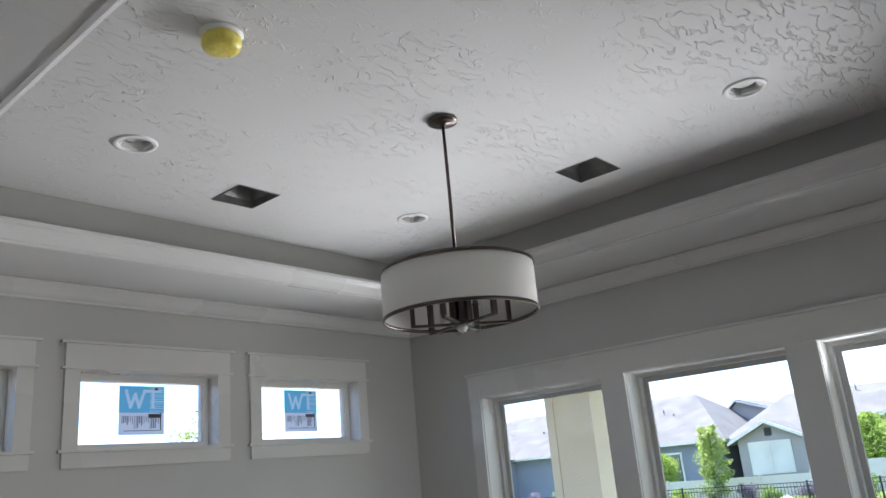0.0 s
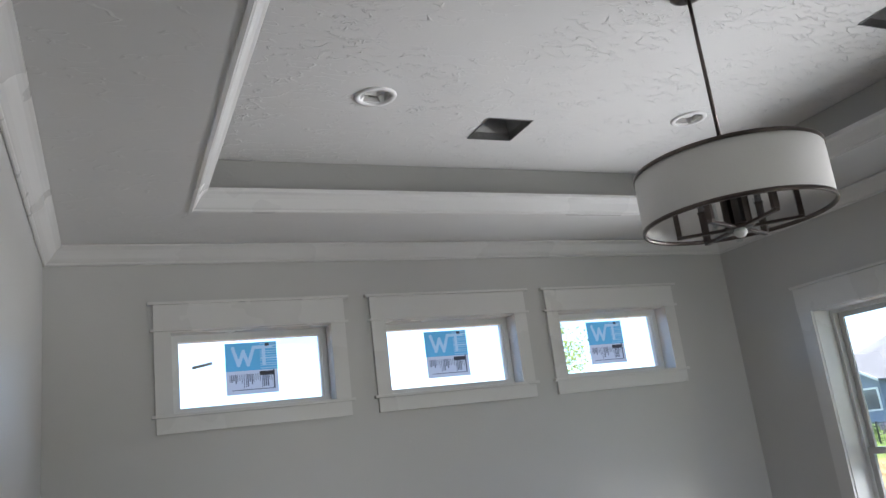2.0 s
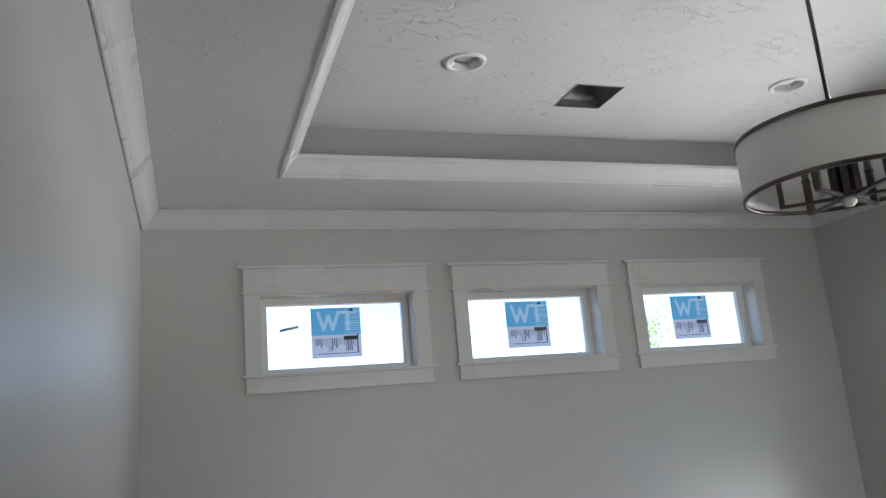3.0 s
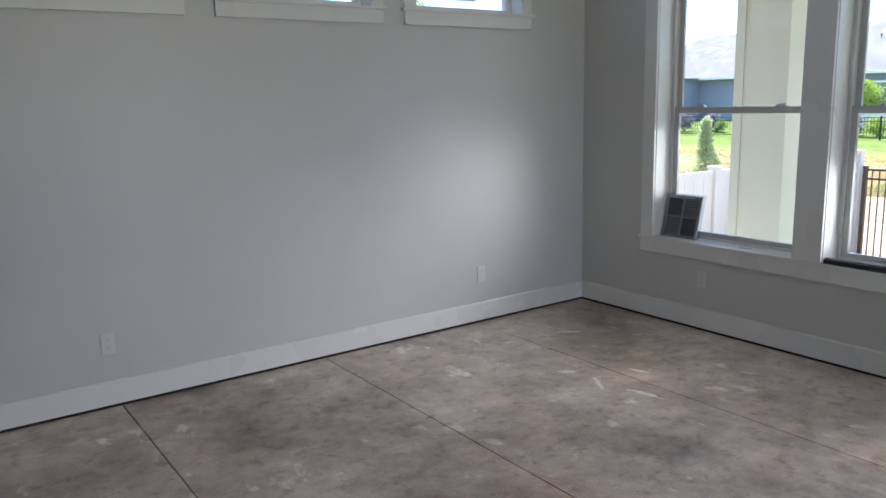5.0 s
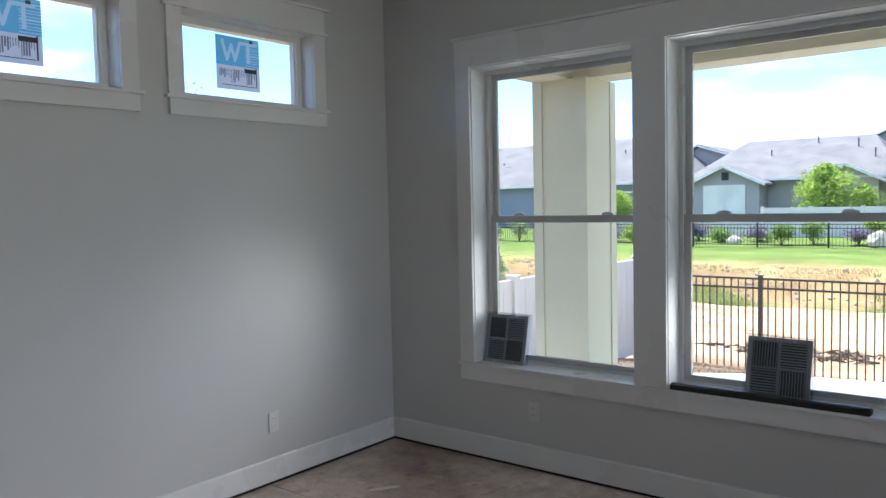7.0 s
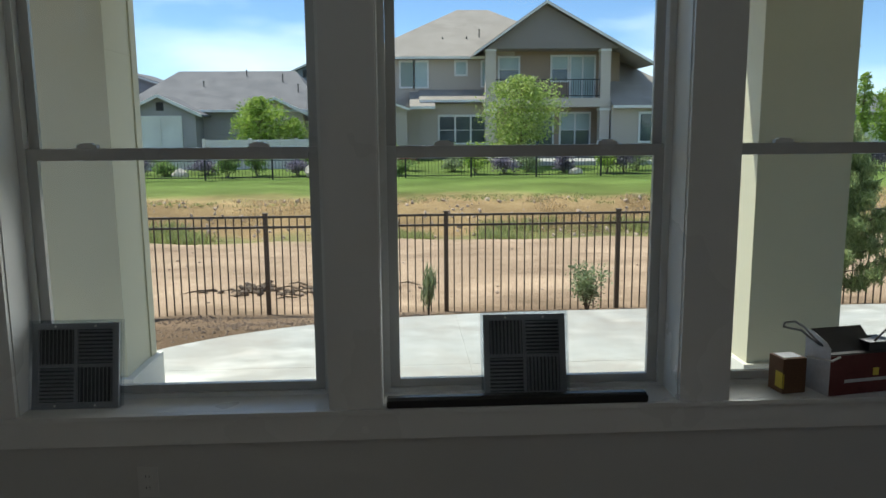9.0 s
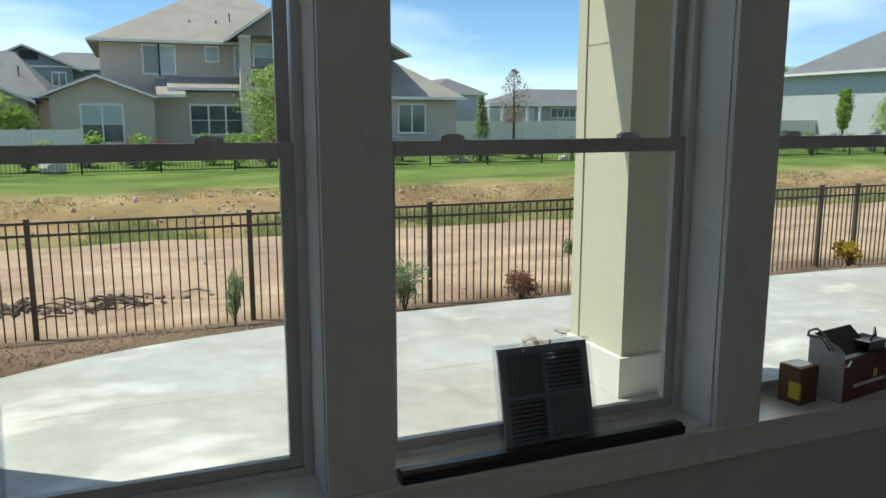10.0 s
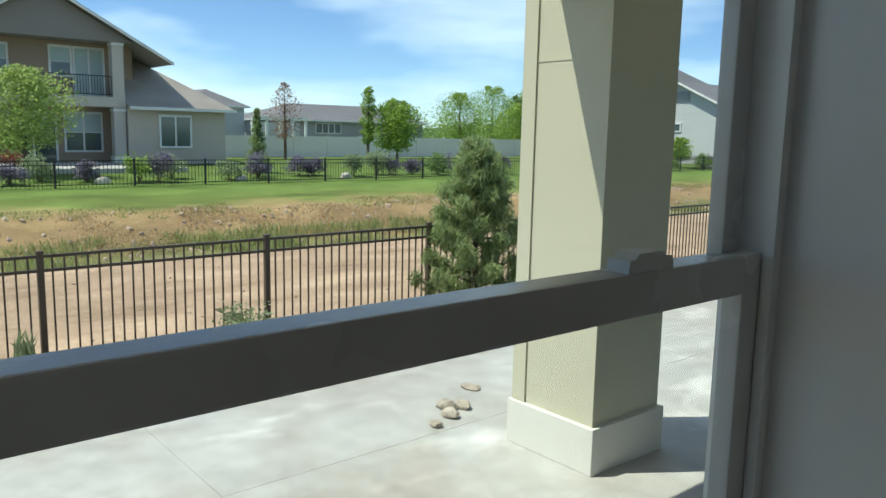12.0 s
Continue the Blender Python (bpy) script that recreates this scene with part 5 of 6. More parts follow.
h = thing("house", "two-storey taupe stucco house with a gabled balcony", "house", (38, -7, -0.1))
part("wall", boxes(((38.5, -7.9, -0.4), (48, -0.1, 5.04))), M_TAUPE, h)
hip_roof(h, 38.5, 49, -12.4, -0.1, 5.04, 8.3, M_ROOFB, 0.5)
gable_wall(h, 36.0, 2.499, 1.96, -2.31, -0.4, 2.50, 0.03, 3.30, M_TAUPE)
gable_cover(h, 35.6, 39.0, (2.38, 2.42), (0.03, 3.36), (-2.45, 2.42), M_ROOFB)
facade_window(h, 36.0, 0.70, -0.93, 0.46, 2.06, 2, M_BLIND, sash=True)
part("wall", boxes(((37.3, -6.9, -0.4), (38.499, -2.311, 2.75))), M_TAUPE, h)
bm = bmesh.new()
prism(bm, [(36.75, 2.84), (38.49, 3.42), (38.49, 3.50), (36.75, 2.93)], 1, -6.75, -2.95)
part("lean_to_roof", bm, M_ROOFB, h)
part("fascia", boxes(((36.71, -6.75, 2.80), (36.748, -2.95, 2.93))), M_HTRIM, h)
bm = bmesh.new()
prism(bm, [(36.15, 2.50), (38.49, 3.30), (38.49, 3.38), (36.15, 2.59)], 1, -3.72, -2.455)
part("lean_to_roof", bm, M_ROOFB, h)
part("fascia", boxes(((36.11, -3.72, 2.46), (36.148, -2.46, 2.59))), M_HTRIM, h)
facade_window(h, 37.3, -3.98, -6.38, 0.76, 2.08, 3, M_PANE, sash=True)
facade_window(h, 38.5, -2.03, -2.68, 3.66, 4.90, 1, M_CURTAIN)
facade_window(h, 38.5, -2.76, -3.40, 3.66, 4.90, 1, M_BLIND)
facade_window(h, 38.5, -4.92, -5.44, 4.28, 4.90, 1, M_BLIND)
facade_window(h, 38.5, -6.30, -6.66, 3.70, 4.90, 1, M_BLIND)
# the gabled end with its balcony
gable_wall(h, 36.3, 8.0, -6.35, -12.9, 5.38, 5.45, -9.2, 7.5, M_TAUPED)
gable_cover(h, 35.9, 45.0, (-5.64, 5.08), (-9.2, 7.56), (-14.68, 4.56), M_ROOFB)
part("wall", boxes(((37.8, -13.4, -0.4), (44, -7.91, 5.379))), M_RUSSET, h)
part("wall", boxes(((37.8, -7.909, 2.95), (38.499, -6.90, 5.379))), M_TAUPE, h)
part("balcony_floor", boxes(((36.3, -12.6, 2.52), (37.799, -6.2, 2.97))), M_PILLAR, h)
for y in (-6.50, -12.29):
    part("pillar", boxes(((36.34, y - 0.25, -0.4), (36.84, y + 0.25, 2.519))), M_PILLAR, h)
    part("pillar", boxes(((36.32, y - 0.25, 2.971), (36.80, y + 0.25, 5.379))), M_PILLAR, h)
    part("capital", boxes(((36.29, y - 0.29, 2.34), (36.88, y + 0.29, 2.46))), M_HTRIM, h)
    part("capital", boxes(((36.29, y - 0.28, 5.26), (36.84, y + 0.28, 5.36))), M_HTRIM, h)
    part("plinth", boxes(((36.27, y - 0.31, -0.4), (36.90, y + 0.31, 0.32))), M_PLINTH, h)
bm = bmesh.new()
for z in (3.05, 3.86):
    box(bm, (36.40, -12.04, z), (36.44, -6.75, z + 0.04))
for k in range(44):
    box(bm, (36.41, -12.02 + k * 0.12, 3.05), (36.43, -12.00 + k * 0.12, 3.86))
part("balcony_railing", bm, M_BLACKIRON, h)
facade_window(h, 37.8, -7.12, -8.10, 3.9, 5.04, 1, M_BLIND, sash=True)
facade_window(h, 37.8, -9.85, -10.65, 3.9, 5.10, 1, M_BLIND, sash=True)
facade_window(h, 37.8, -10.85, -12.05, 3.0, 5.10, 2, M_BLIND)
facade_window(h, 37.8, -10.35, -11.85, 0.55, 2.20, 2, M_BLIND, sash=True)
facade_window(h, 37.8, -8.1, -9.9, -0.05, 2.20, 2)
part("wall", boxes(((36.2, -17.25, -0.4), (45.5, -12.605, 2.54))), M_TAUPE, h)
bm = bmesh.new()
rv = [bm.verts.new(p) for p in ((35.75, -12.56, 2.55), (35.75, -17.65, 2.55), (46.0, -17.65, 2.55), (46.0, -12.56, 2.55), (40.7, -12.56, 5.70), (40.7, -12.9, 5.70))]
for q in ((0, 1, 5, 4), (1, 2, 5), (2, 3, 4, 5), (3, 0, 4), (0, 3, 2, 1)):
    bm.faces.new([rv[i] for i in q])
part("roof", bm, M_ROOFB, h)
part("fascia", boxes(((35.71, -17.66, 2.44), (35.748, -12.56, 2.58))), M_HTRIM, h)
facade_window(h, 36.2, -14.08, -15.46, 0.80, 2.16, 2)
roof_vents(h, ((40.0, -4.3, 6.05), (40.2, -6.3, 6.5), (40.0, -5.6, 6.1)))
part("terrace", boxes(((30.8, -13.2, -0.35), (36.1, -6.2, 0.05))), M_PATIO, h, "pale concrete terrace")

# single-storey grey house with a long roof
h = thing("house", "single-storey grey house with a long shingle roof", "house", (40, 8, -0.1))
part("wall", boxes(((37.5, 2.6, -0.4), (47, 11.8, 2.38))), M_GREYH, h)
hip_roof(h, 37.5, 47, 2.4, 11.9, 2.38, 4.75, M_ROOF, 0.5, run=2.0)
gable_wall(h, 44.0, 4.0, 14.7, 11.0, 2.0, 4.05, 14.0, 4.75, M_GREYH)
gable_cover(h, 43.7, 49.0, (15.0, 3.95), (14.0, 4.85), (10.8, 3.75), M_ROOF)
gable_wall(h, 36.0, 2.0, 11.3, 8.0, -0.4, 2.34, 9.65, 3.12, M_GREYH)
gable_roof(h, 36.0, 3.5, 11.3, 8.0, 2.34, 9.65, 3.12, 0.4, M_ROOF)
facade_window(h, 36.0, 10.7, 8.75, 0.7, 2.1, 2, M_HTRIM)
part("gable_vent", boxes(((35.96, 9.5, 2.45), (36.0, 9.85, 2.85))), M_BLACKIRON, h)
gable_wall(h, 37.0, 1.0, 5.6, 2.9, -0.4, 2.34, 4.25, 3.0, M_TAUPE)
gable_roof(h, 37.0, 3.0, 5.6, 2.9, 2.34, 4.25, 3.0, 0.35, M_ROOF)
roof_vents(h, ((40, 8.5, 3.8), (39.2, 3.4, 3.6), (40.6, 4.4, 4.2), (41.5, 6.5, 4.5)))

# slate-blue house with a hipped roof
h = thing("house", "slate-blue single-storey house with a hipped roof", "house", (40, 20, -0.1))
part("wall", boxes(((37.0, 12.6, -0.4), (47, 33, 2.5))), M_BLUEH, h)
hip_roof(h, 37.0, 47, 12.6, 33, 2.42, 5.45, M_ROOF, 0.5, run=3.6)
gable_wall(h, 35.2, 2.0, 32.0, 26.3, -0.4, 2.60, 29.2, 4.1, M_BLUEH)
gable_roof(h, 35.2, 5.0, 32.0, 26.3, 2.60, 29.2, 4.1, 0.3, M_ROOF)
part("gable_vent", boxes(((35.16, 28.9, 3.0), (35.2, 29.5, 3.6))), M_BLACKIRON, h)
facade_window(h, 35.2, 27.6, 26.55, 0.9, 2.0, 1)
facade_window(h, 37.0, 16.8, 15.0, 0.0, 1.95, 2)
facade_window(h, 37.0, 18.6, 17.6, 0.8, 2.0, 1)
roof_vents(h, ((40.0, 17.0, 4.3), (39.6, 16.2, 4.0), (39.6, 15.6, 3.9), (39.4, 25.5, 3.9), (40.0, 26.0, 4.1), (39.0, 24.8, 3.6)))

# blue two-storey gable behind
h = thing("house", "blue two-storey gabled house behind the others", "house", (62, 4, -0.1))
gable_wall(h, 60, 9, 8.5, 2.4, -0.4, 4.95, 5.41, 6.35, M_BLUEH)
gable_cover(h, 59.6, 69, (9.2, 4.72), (5.41, 6.45), (1.7, 4.75), M_ROOF)
hip_roof(h, 61, 70, -12, 5, 4.9, 6.45, M_ROOF, 0.4, run=2.0)
part("wall", boxes(((61, -12, -0.4), (69.9, 2.39, 4.9))), M_BLUEH, h)
part("trim_band", boxes(((59.94, 2.45, 5.0), (59.998, 8.4, 5.12))), M_HTRIM, h)
part("gable_vent", boxes(((59.95, 4.5, 5.5), (60.0, 5.7, 6.1))), M_BLACKIRON, h)
facade_window(h, 60, 3.7, 2.9, 3.75, 4.6, 2)

# pale house that faces the sun
h = thing("house", "pale grey lap-sided house with a side gable", "house", (34, -54, -0.2))
bm = bmesh.new()
prism(bm, [(25.3, -0.5), (46.5, -0.5), (46.5, 4.75), (35.3, 4.75), (32.1, 5.58), (26.2, 2.86), (25.3, 2.44)], 1, -62, -50)
part("wall", bm, M_PALEH, h)
bm = bmesh.new()
prism(bm, [(24.4, 2.02), (32.1, 5.60), (35.4, 4.72), (35.4, 4.82), (32.1, 5.70), (24.4, 2.12)], 1, -62.4, -49.5)
part("roof", bm, M_ROOF, h)
for p0, p1 in (((24.4, 2.02), (32.1, 5.60)), ((32.1, 5.60), (35.4, 4.72))):
    bm = bmesh.new()
    prism(bm, [(p0[0], p0[1] - 0.08), (p1[0], p1[1] - 0.08), (p1[0], p1[1] + 0.07), (p0[0], p0[1] + 0.07)], 1, -49.495, -49.45)
    part("fascia", bm, M_HTRIM, h)
bm = bmesh.new()
rv = [bm.verts.new(p) for p in ((33.9, -49.4, 4.74), (47.0, -49.4, 4.74), (47.0, -62.4, 4.74), (33.9, -62.4, 4.74), (38.8, -56.0, 8.2), (42.5, -56.0, 8.2))]
for q in ((0, 1, 5, 4), (1, 2, 5), (2, 3, 4, 5), (3, 0, 4), (0, 3, 2, 1)):
    bm.faces.new([rv[i] for i in q])
part("roof", bm, M_ROOF, h)
part("fascia", boxes(((34.0, -49.37, 4.66), (47.0, -49.33, 4.86))), M_HTRIM, h)
facade_window(h, 0, 31.98, 32.5, 2.2, 2.66, 1, M_PANE, north=-50)
facade_window(h, 0, 26.4, 27.3, 0.4, 1.9, 1, M_BLIND, north=-50, sash=True)
bm = bmesh.new()
for k in range(8):
    box(bm, (31.35, -49.97, 4.26 + k * 0.092), (32.65, -49.93, 4.32 + k * 0.092))
box(bm, (31.3, -49.999, 4.22), (32.7, -49.971, 5.0))
part("gable_vent", bm, M_DUCT, h)
part("foundation_path", boxes(((25.0, -49.9, -0.45), (44, -47.9, -0.16))), M_PATIO, h)

# low grey houses beyond the far fence
h = thing("house", "long low grey house in the distance", "house", (66, -40, 0))
part("wall", boxes(((62, -50, -0.3), (70, -33, 2.5))), M_GREYH, h)
hip_roof(h, 62, 70, -50, -33, 2.5, 4.2, M_ROOF, 0.5)
facade_window(h, 62, -37.6, -40.2, 1.5, 2.3, 4)
h = thing("house", "grey house with a pale garage front in the distance", "house", (62, -28, 0))
part("wall", boxes(((60, -29.6, -0.3), (68, -25, 3.4))), M_PALEH, h)
hip_roof(h, 60, 68, -29.6, -25, 3.4, 4.9, M_ROOF, 0.4)
part("pergola_beam", boxes(((57.3, -34.0, 2.42), (57.5, -29.0, 2.72))), M_HTRIM, h)
part("pergola_wall", boxes(((58.6, -34.0, -0.3), (59.9, -29.7, 2.30))), M_PALEH, h)
for y in (-33.9, -32.7, -31.5, -30.3, -29.1):
    part("pergola_post", boxes(((57.32, y - 0.1, -0.3), (57.48, y + 0.1, 2.4195))), M_HTRIM, h)
h = thing("house", "tall grey gabled house in the distance", "house", (58, -22, 0))
part("wall", boxes(((58, -26, -0.3), (66, -19.5, 3.0))), M_GREYH, h)
hip_roof(h, 58, 66, -26, -19.5, 3.0, 4.6, M_ROOF, 0.4)
# the neighbour's house to the north, seen through the high windows
h = thing("house", "neighbouring pale-sided house with a grey roof", "house", (-8, 12, -0.5))
part("wall", boxes(((-14, 9.0, -0.6), (-3.1, 18, 2.75))), M_PALEH, h)
hip_roof(h, -14, -3.1, 9, 18, 2.75, 3.85, M_ROOF, 0.4)


# ---------------------------------------------------------------- chandelier
def chandelier():
    x, y = -2.324, -2.495
    c = thing("chandelier", "drum-shade pendant chandelier with dark nickel arms hanging from the ceiling", "chandelier", (x, y, Z_TRAY))
    bm = bmesh.new()
    lathe(bm, [(0.066, Z_TRAY), (0.068, Z_TRAY - 0.006), (0.066, Z_TRAY - 0.016), (0.050, Z_TRAY - 0.022), (0.016, Z_TRAY - 0.024), (0.014, Z_TRAY - 0.034)], x, y, 40)
    part("canopy", bm, M_NICKEL, c, smooth=True)
    bm = bmesh.new()
    lathe(bm, [(0.0075, Z_TRAY - 0.034), (0.0075, 2.80)], x, y, 12)
    part("stem", bm, M_NICKEL, c, smooth=True)
    bm = bmesh.new()
    lathe(bm, [(0.009, 2.815), (0.0125, 2.81), (0.0125, 2.725), (0.010, 2.715)], x, y, 16)
    part("coupler", bm, M_NICKEL, c, smooth=True)
    r, z0, z1 = 0.325, 2.515, 2.715
    bm = bmesh.new()
    lathe(bm, [(r, z0), (r, z1), (r - 0.004, z1), (r - 0.004, z0), (r, z0)], x, y, 64, False)
    part("shade", bm, M_SHADE, c, "off-white linen drum shade", True)
    for z in (z0 - 0.006, z1 - 0.008):
        bm = bmesh.new()
        lathe(bm, [(r + 0.003, z), (r + 0.004, z + 0.007), (r + 0.003, z + 0.014), (r - 0.006, z + 0.014), (r - 0.006, z), (r + 0.003, z)], x, y, 64, False)
        part("rim_ring", bm, M_NICKEL, c, smooth=True)
    for k in range(3):
        a = k * 2.094 + 0.3
        bm = bmesh.new()
        tube(bm, [(x, y, z1 + 0.002), (x + (r - 0.004) * math.cos(a), y + (r - 0.004) * math.sin(a), z1 + 0.002)], 0.004, 6)
        part("spider_arm", bm, M_NICKEL, c)
    # faceted centre
    for k in range(8):
        a = k * math.pi / 4
        bm = bmesh.new()
        box(bm, (-0.011, -0.011, 2.49), (0.011, 0.011, 2.70), 0.002)
        bmesh.ops.transform(bm, matrix=pose(x + 0.036 * math.cos(a), y + 0.036 * math.sin(a), 0, 0, 0, math.degrees(a)), verts=bm.verts)
        part("centre_bar", bm, M_NICKEL, c)
    bm = bmesh.new()
    lathe(bm, [(0.05, 2.478), (0.055, 2.484), (0.05, 2.49), (0.02, 2.492)], x, y, 24)
    part("hub", bm, M_NICKEL, c, smooth=True)
    bm = bmesh.new()
    lathe(bm, [(0.004, 2.446), (0.014, 2.449), (0.023, 2.460), (0.024, 2.468), (0.018, 2.478)], x, y, 20)
    part("finial", bm, M_WHITE, c, "round white glass finial", True)
    for k in range(6):
        a = k * math.pi / 3 + 0.35
        ca, sa = math.cos(a), math.sin(a)
        R = 0.205
        m = pose(x, y, 0, 0, 0, math.degrees(a))
        bm = bmesh.new()
        box(bm, (0.045, -0.009, 2.476), (R + 0.009, 0.009, 2.486), 0.0015)
        box(bm, (R - 0.009, -0.011, 2.4865), (R + 0.009, 0.011, 2.60), 0.0015)
        bmesh.ops.transform(bm, matrix=m, verts=bm.verts)
        arm = part("arm", bm, M_NICKEL, c)
        bm = bmesh.new()
        lathe(bm, [(0.016, 2.600), (0.017, 2.604), (0.012, 2.608), (0.0115, 2.662), (0.008, 2.664)], x + R * ca, y + R * sa, 14)
        part("candle_sleeve", bm, M_CANDLE, arm, smooth=True)
        bm = bmesh.new()
        box(bm, (0.085, -0.013, 2.487), (0.093, 0.013, 2.59), 0.002)
        bmesh.ops.transform(bm, matrix=pose(x, y, 0, 0, 0, math.degrees(a) + 30), verts=bm.verts)
        part("crystal_slab", bm, M_CRYSTAL, c, "clear crystal slab")
        bm = bmesh.new()
        prism(bm, [(0.02, 2.470), (0.10, 2.452), (0.10, 2.458), (0.02, 2.476)], 1, -0.010, 0.010)
        bmesh.ops.transform(bm, matrix=pose(x, y, 0, 0, 0, math.degrees(a) + 30), verts=bm.verts)
        part("crystal_blade", bm, M_CRYSTAL, c, "clear crystal blade")


chandelier()

# ---------------------------------------------------------------- ceiling fittings
for x, y in DOWN:
    d = thing("downlight", "white recessed downlight, switched off, in the ceiling", "downlight", (x, y, Z_TRAY), "downlights in the tray ceiling")
    bm = bmesh.new()
    lathe(bm, [(0.058, Z_TRAY + 0.045), (0.070, Z_TRAY - 0.001), (0.076, Z_TRAY - 0.008), (0.094, Z_TRAY - 0.006), (0.097, Z_TRAY - 0.0005)], x, y, 40, False)
    part("trim_ring", bm, M_WHITE, d, smooth=True)
    bm = bmesh.new()
    lathe(bm, [(0.050, Z_TRAY + 0.060), (0.052, Z_TRAY + 0.030), (0.040, Z_TRAY + 0.022), (0.012, Z_TRAY + 0.018)], x, y, 32)
    part("lens", bm, M_LENS, d, smooth=True)
for x, y in VENTS:
    d = thing("duct_boot", "bare square sheet-metal duct opening in the ceiling", "duct", (x, y, Z_TRAY), "open ducts in the tray ceiling")
    s, q, z0, z1 = 0.126, 0.055, Z_TRAY - 0.001, Z_TRAY + 0.20
    bm = bmesh.new()
    lo = [bm.verts.new((x + a * s, y + b * s, z0)) for a, b in ((-1, -1), (1, -1), (1, 1), (-1, 1))]
    md = [bm.verts.new((x + a * s, y + b * s, z0 + 0.04)) for a, b in ((-1, -1), (1, -1), (1, 1), (-1, 1))]
    up = [bm.verts.new((x + a * q, y + b * q, z1)) for a, b in ((-1, -1), (1, -1), (1, 1), (-1, 1))]
    for i in range(4):
        bm.faces.new((lo[i], lo[(i + 1) % 4], md[(i + 1) % 4], md[i]))
        bm.faces.new((md[i], md[(i + 1) % 4], up[(i + 1) % 4], up[i]))
    bm.faces.new(up)
    part("boot", bm, M_DUCT, d)
    bm = bmesh.new()
    for lo, hi in (((x - s - 0.004, y - s - 0.004), (x - s, y + s + 0.004)), ((x + s, y - s - 0.004), (x + s + 0.004, y + s + 0.004)),
                   ((x - s, y - s - 0.004), (x + s, y - s)), ((x - s, y + s), (x + s, y + s + 0.004))):
        box(bm, (*lo, Z_TRAY - 0.004), (*hi, Z_TRAY - 0.0005))
    part("cut_edge", bm, M_DUCT, d)
sx, sy = -3.445, -2.46
d = thing("smoke_detector", "white smoke detector under a yellow plastic dust cover", "smoke detector", (sx, sy, Z_TRAY))
bm = bmesh.new()
lathe(bm, [(0.074, Z_TRAY - 0.0005), (0.076, Z_TRAY - 0.008), (0.072, Z_TRAY - 0.016), (0.060, Z_TRAY - 0.018)], sx, sy, 40)
part("base", bm, M_WHITE, d, smooth=True)
bm = bmesh.new()
lathe(bm, [(0.066, Z_TRAY - 0.0185), (0.070, Z_TRAY - 0.026), (0.069, Z_TRAY - 0.044), (0.063, Z_TRAY - 0.060), (0.045, Z_TRAY - 0.066), (0.012, Z_TRAY - 0.067)], sx, sy, 40)
for v in bm.verts:
    k = 0.006 * noise.noise(v.co * 45)
    v.co += Vector((k, k, k * 0.6))
part("dust_cover", bm, M_YELLOW, d, "crinkled yellow plastic cover", True)


# ---------------------------------------------------------------- sockets
def outlet(x, y, z, wall):
    o = thing("wall_outlet", "white duplex socket plate low on the grey wall", "outlet", (x, y, z), "wall outlets")
    m = pose(x, y, z, 0, 0, 0 if wall == "north" else -90)
    bm = bmesh.new()
    box(bm, (-0.036, -0.006, -0.058), (0.036, -0.0005, 0.058), 0.002)
    bmesh.ops.transform(bm, matrix=m, verts=bm.verts)
    part("plate", bm, M_COVER, o)
    for s in (-1, 1):
        bm = bmesh.new()
        prism(bm, [(-0.017, s * 0.021 - 0.013), (0.017, s * 0.021 - 0.013), (0.017, s * 0.021 + 0.013), (-0.017, s * 0.021 + 0.013)], 1, -0.008, -0.0062)
        bmesh.ops.transform(bm, matrix=m, verts=bm.verts)
        face = part("receptacle", bm, M_COVER, o)
        for dx in (-0.006, 0.006):
            bm = bmesh.new()
            box(bm, (dx - 0.001, -0.0088, s * 0.021 - 0.003), (dx + 0.001, -0.0081, s * 0.021 + 0.006))
            bmesh.ops.transform(bm, matrix=m, verts=bm.verts)
            part("slot", bm, M_INK, face)


outlet(-1.042, 0, 0.36, "north")
outlet(-3.62, 0, 0.36, "north")
outlet(0, -1.14, 0.355, "east")


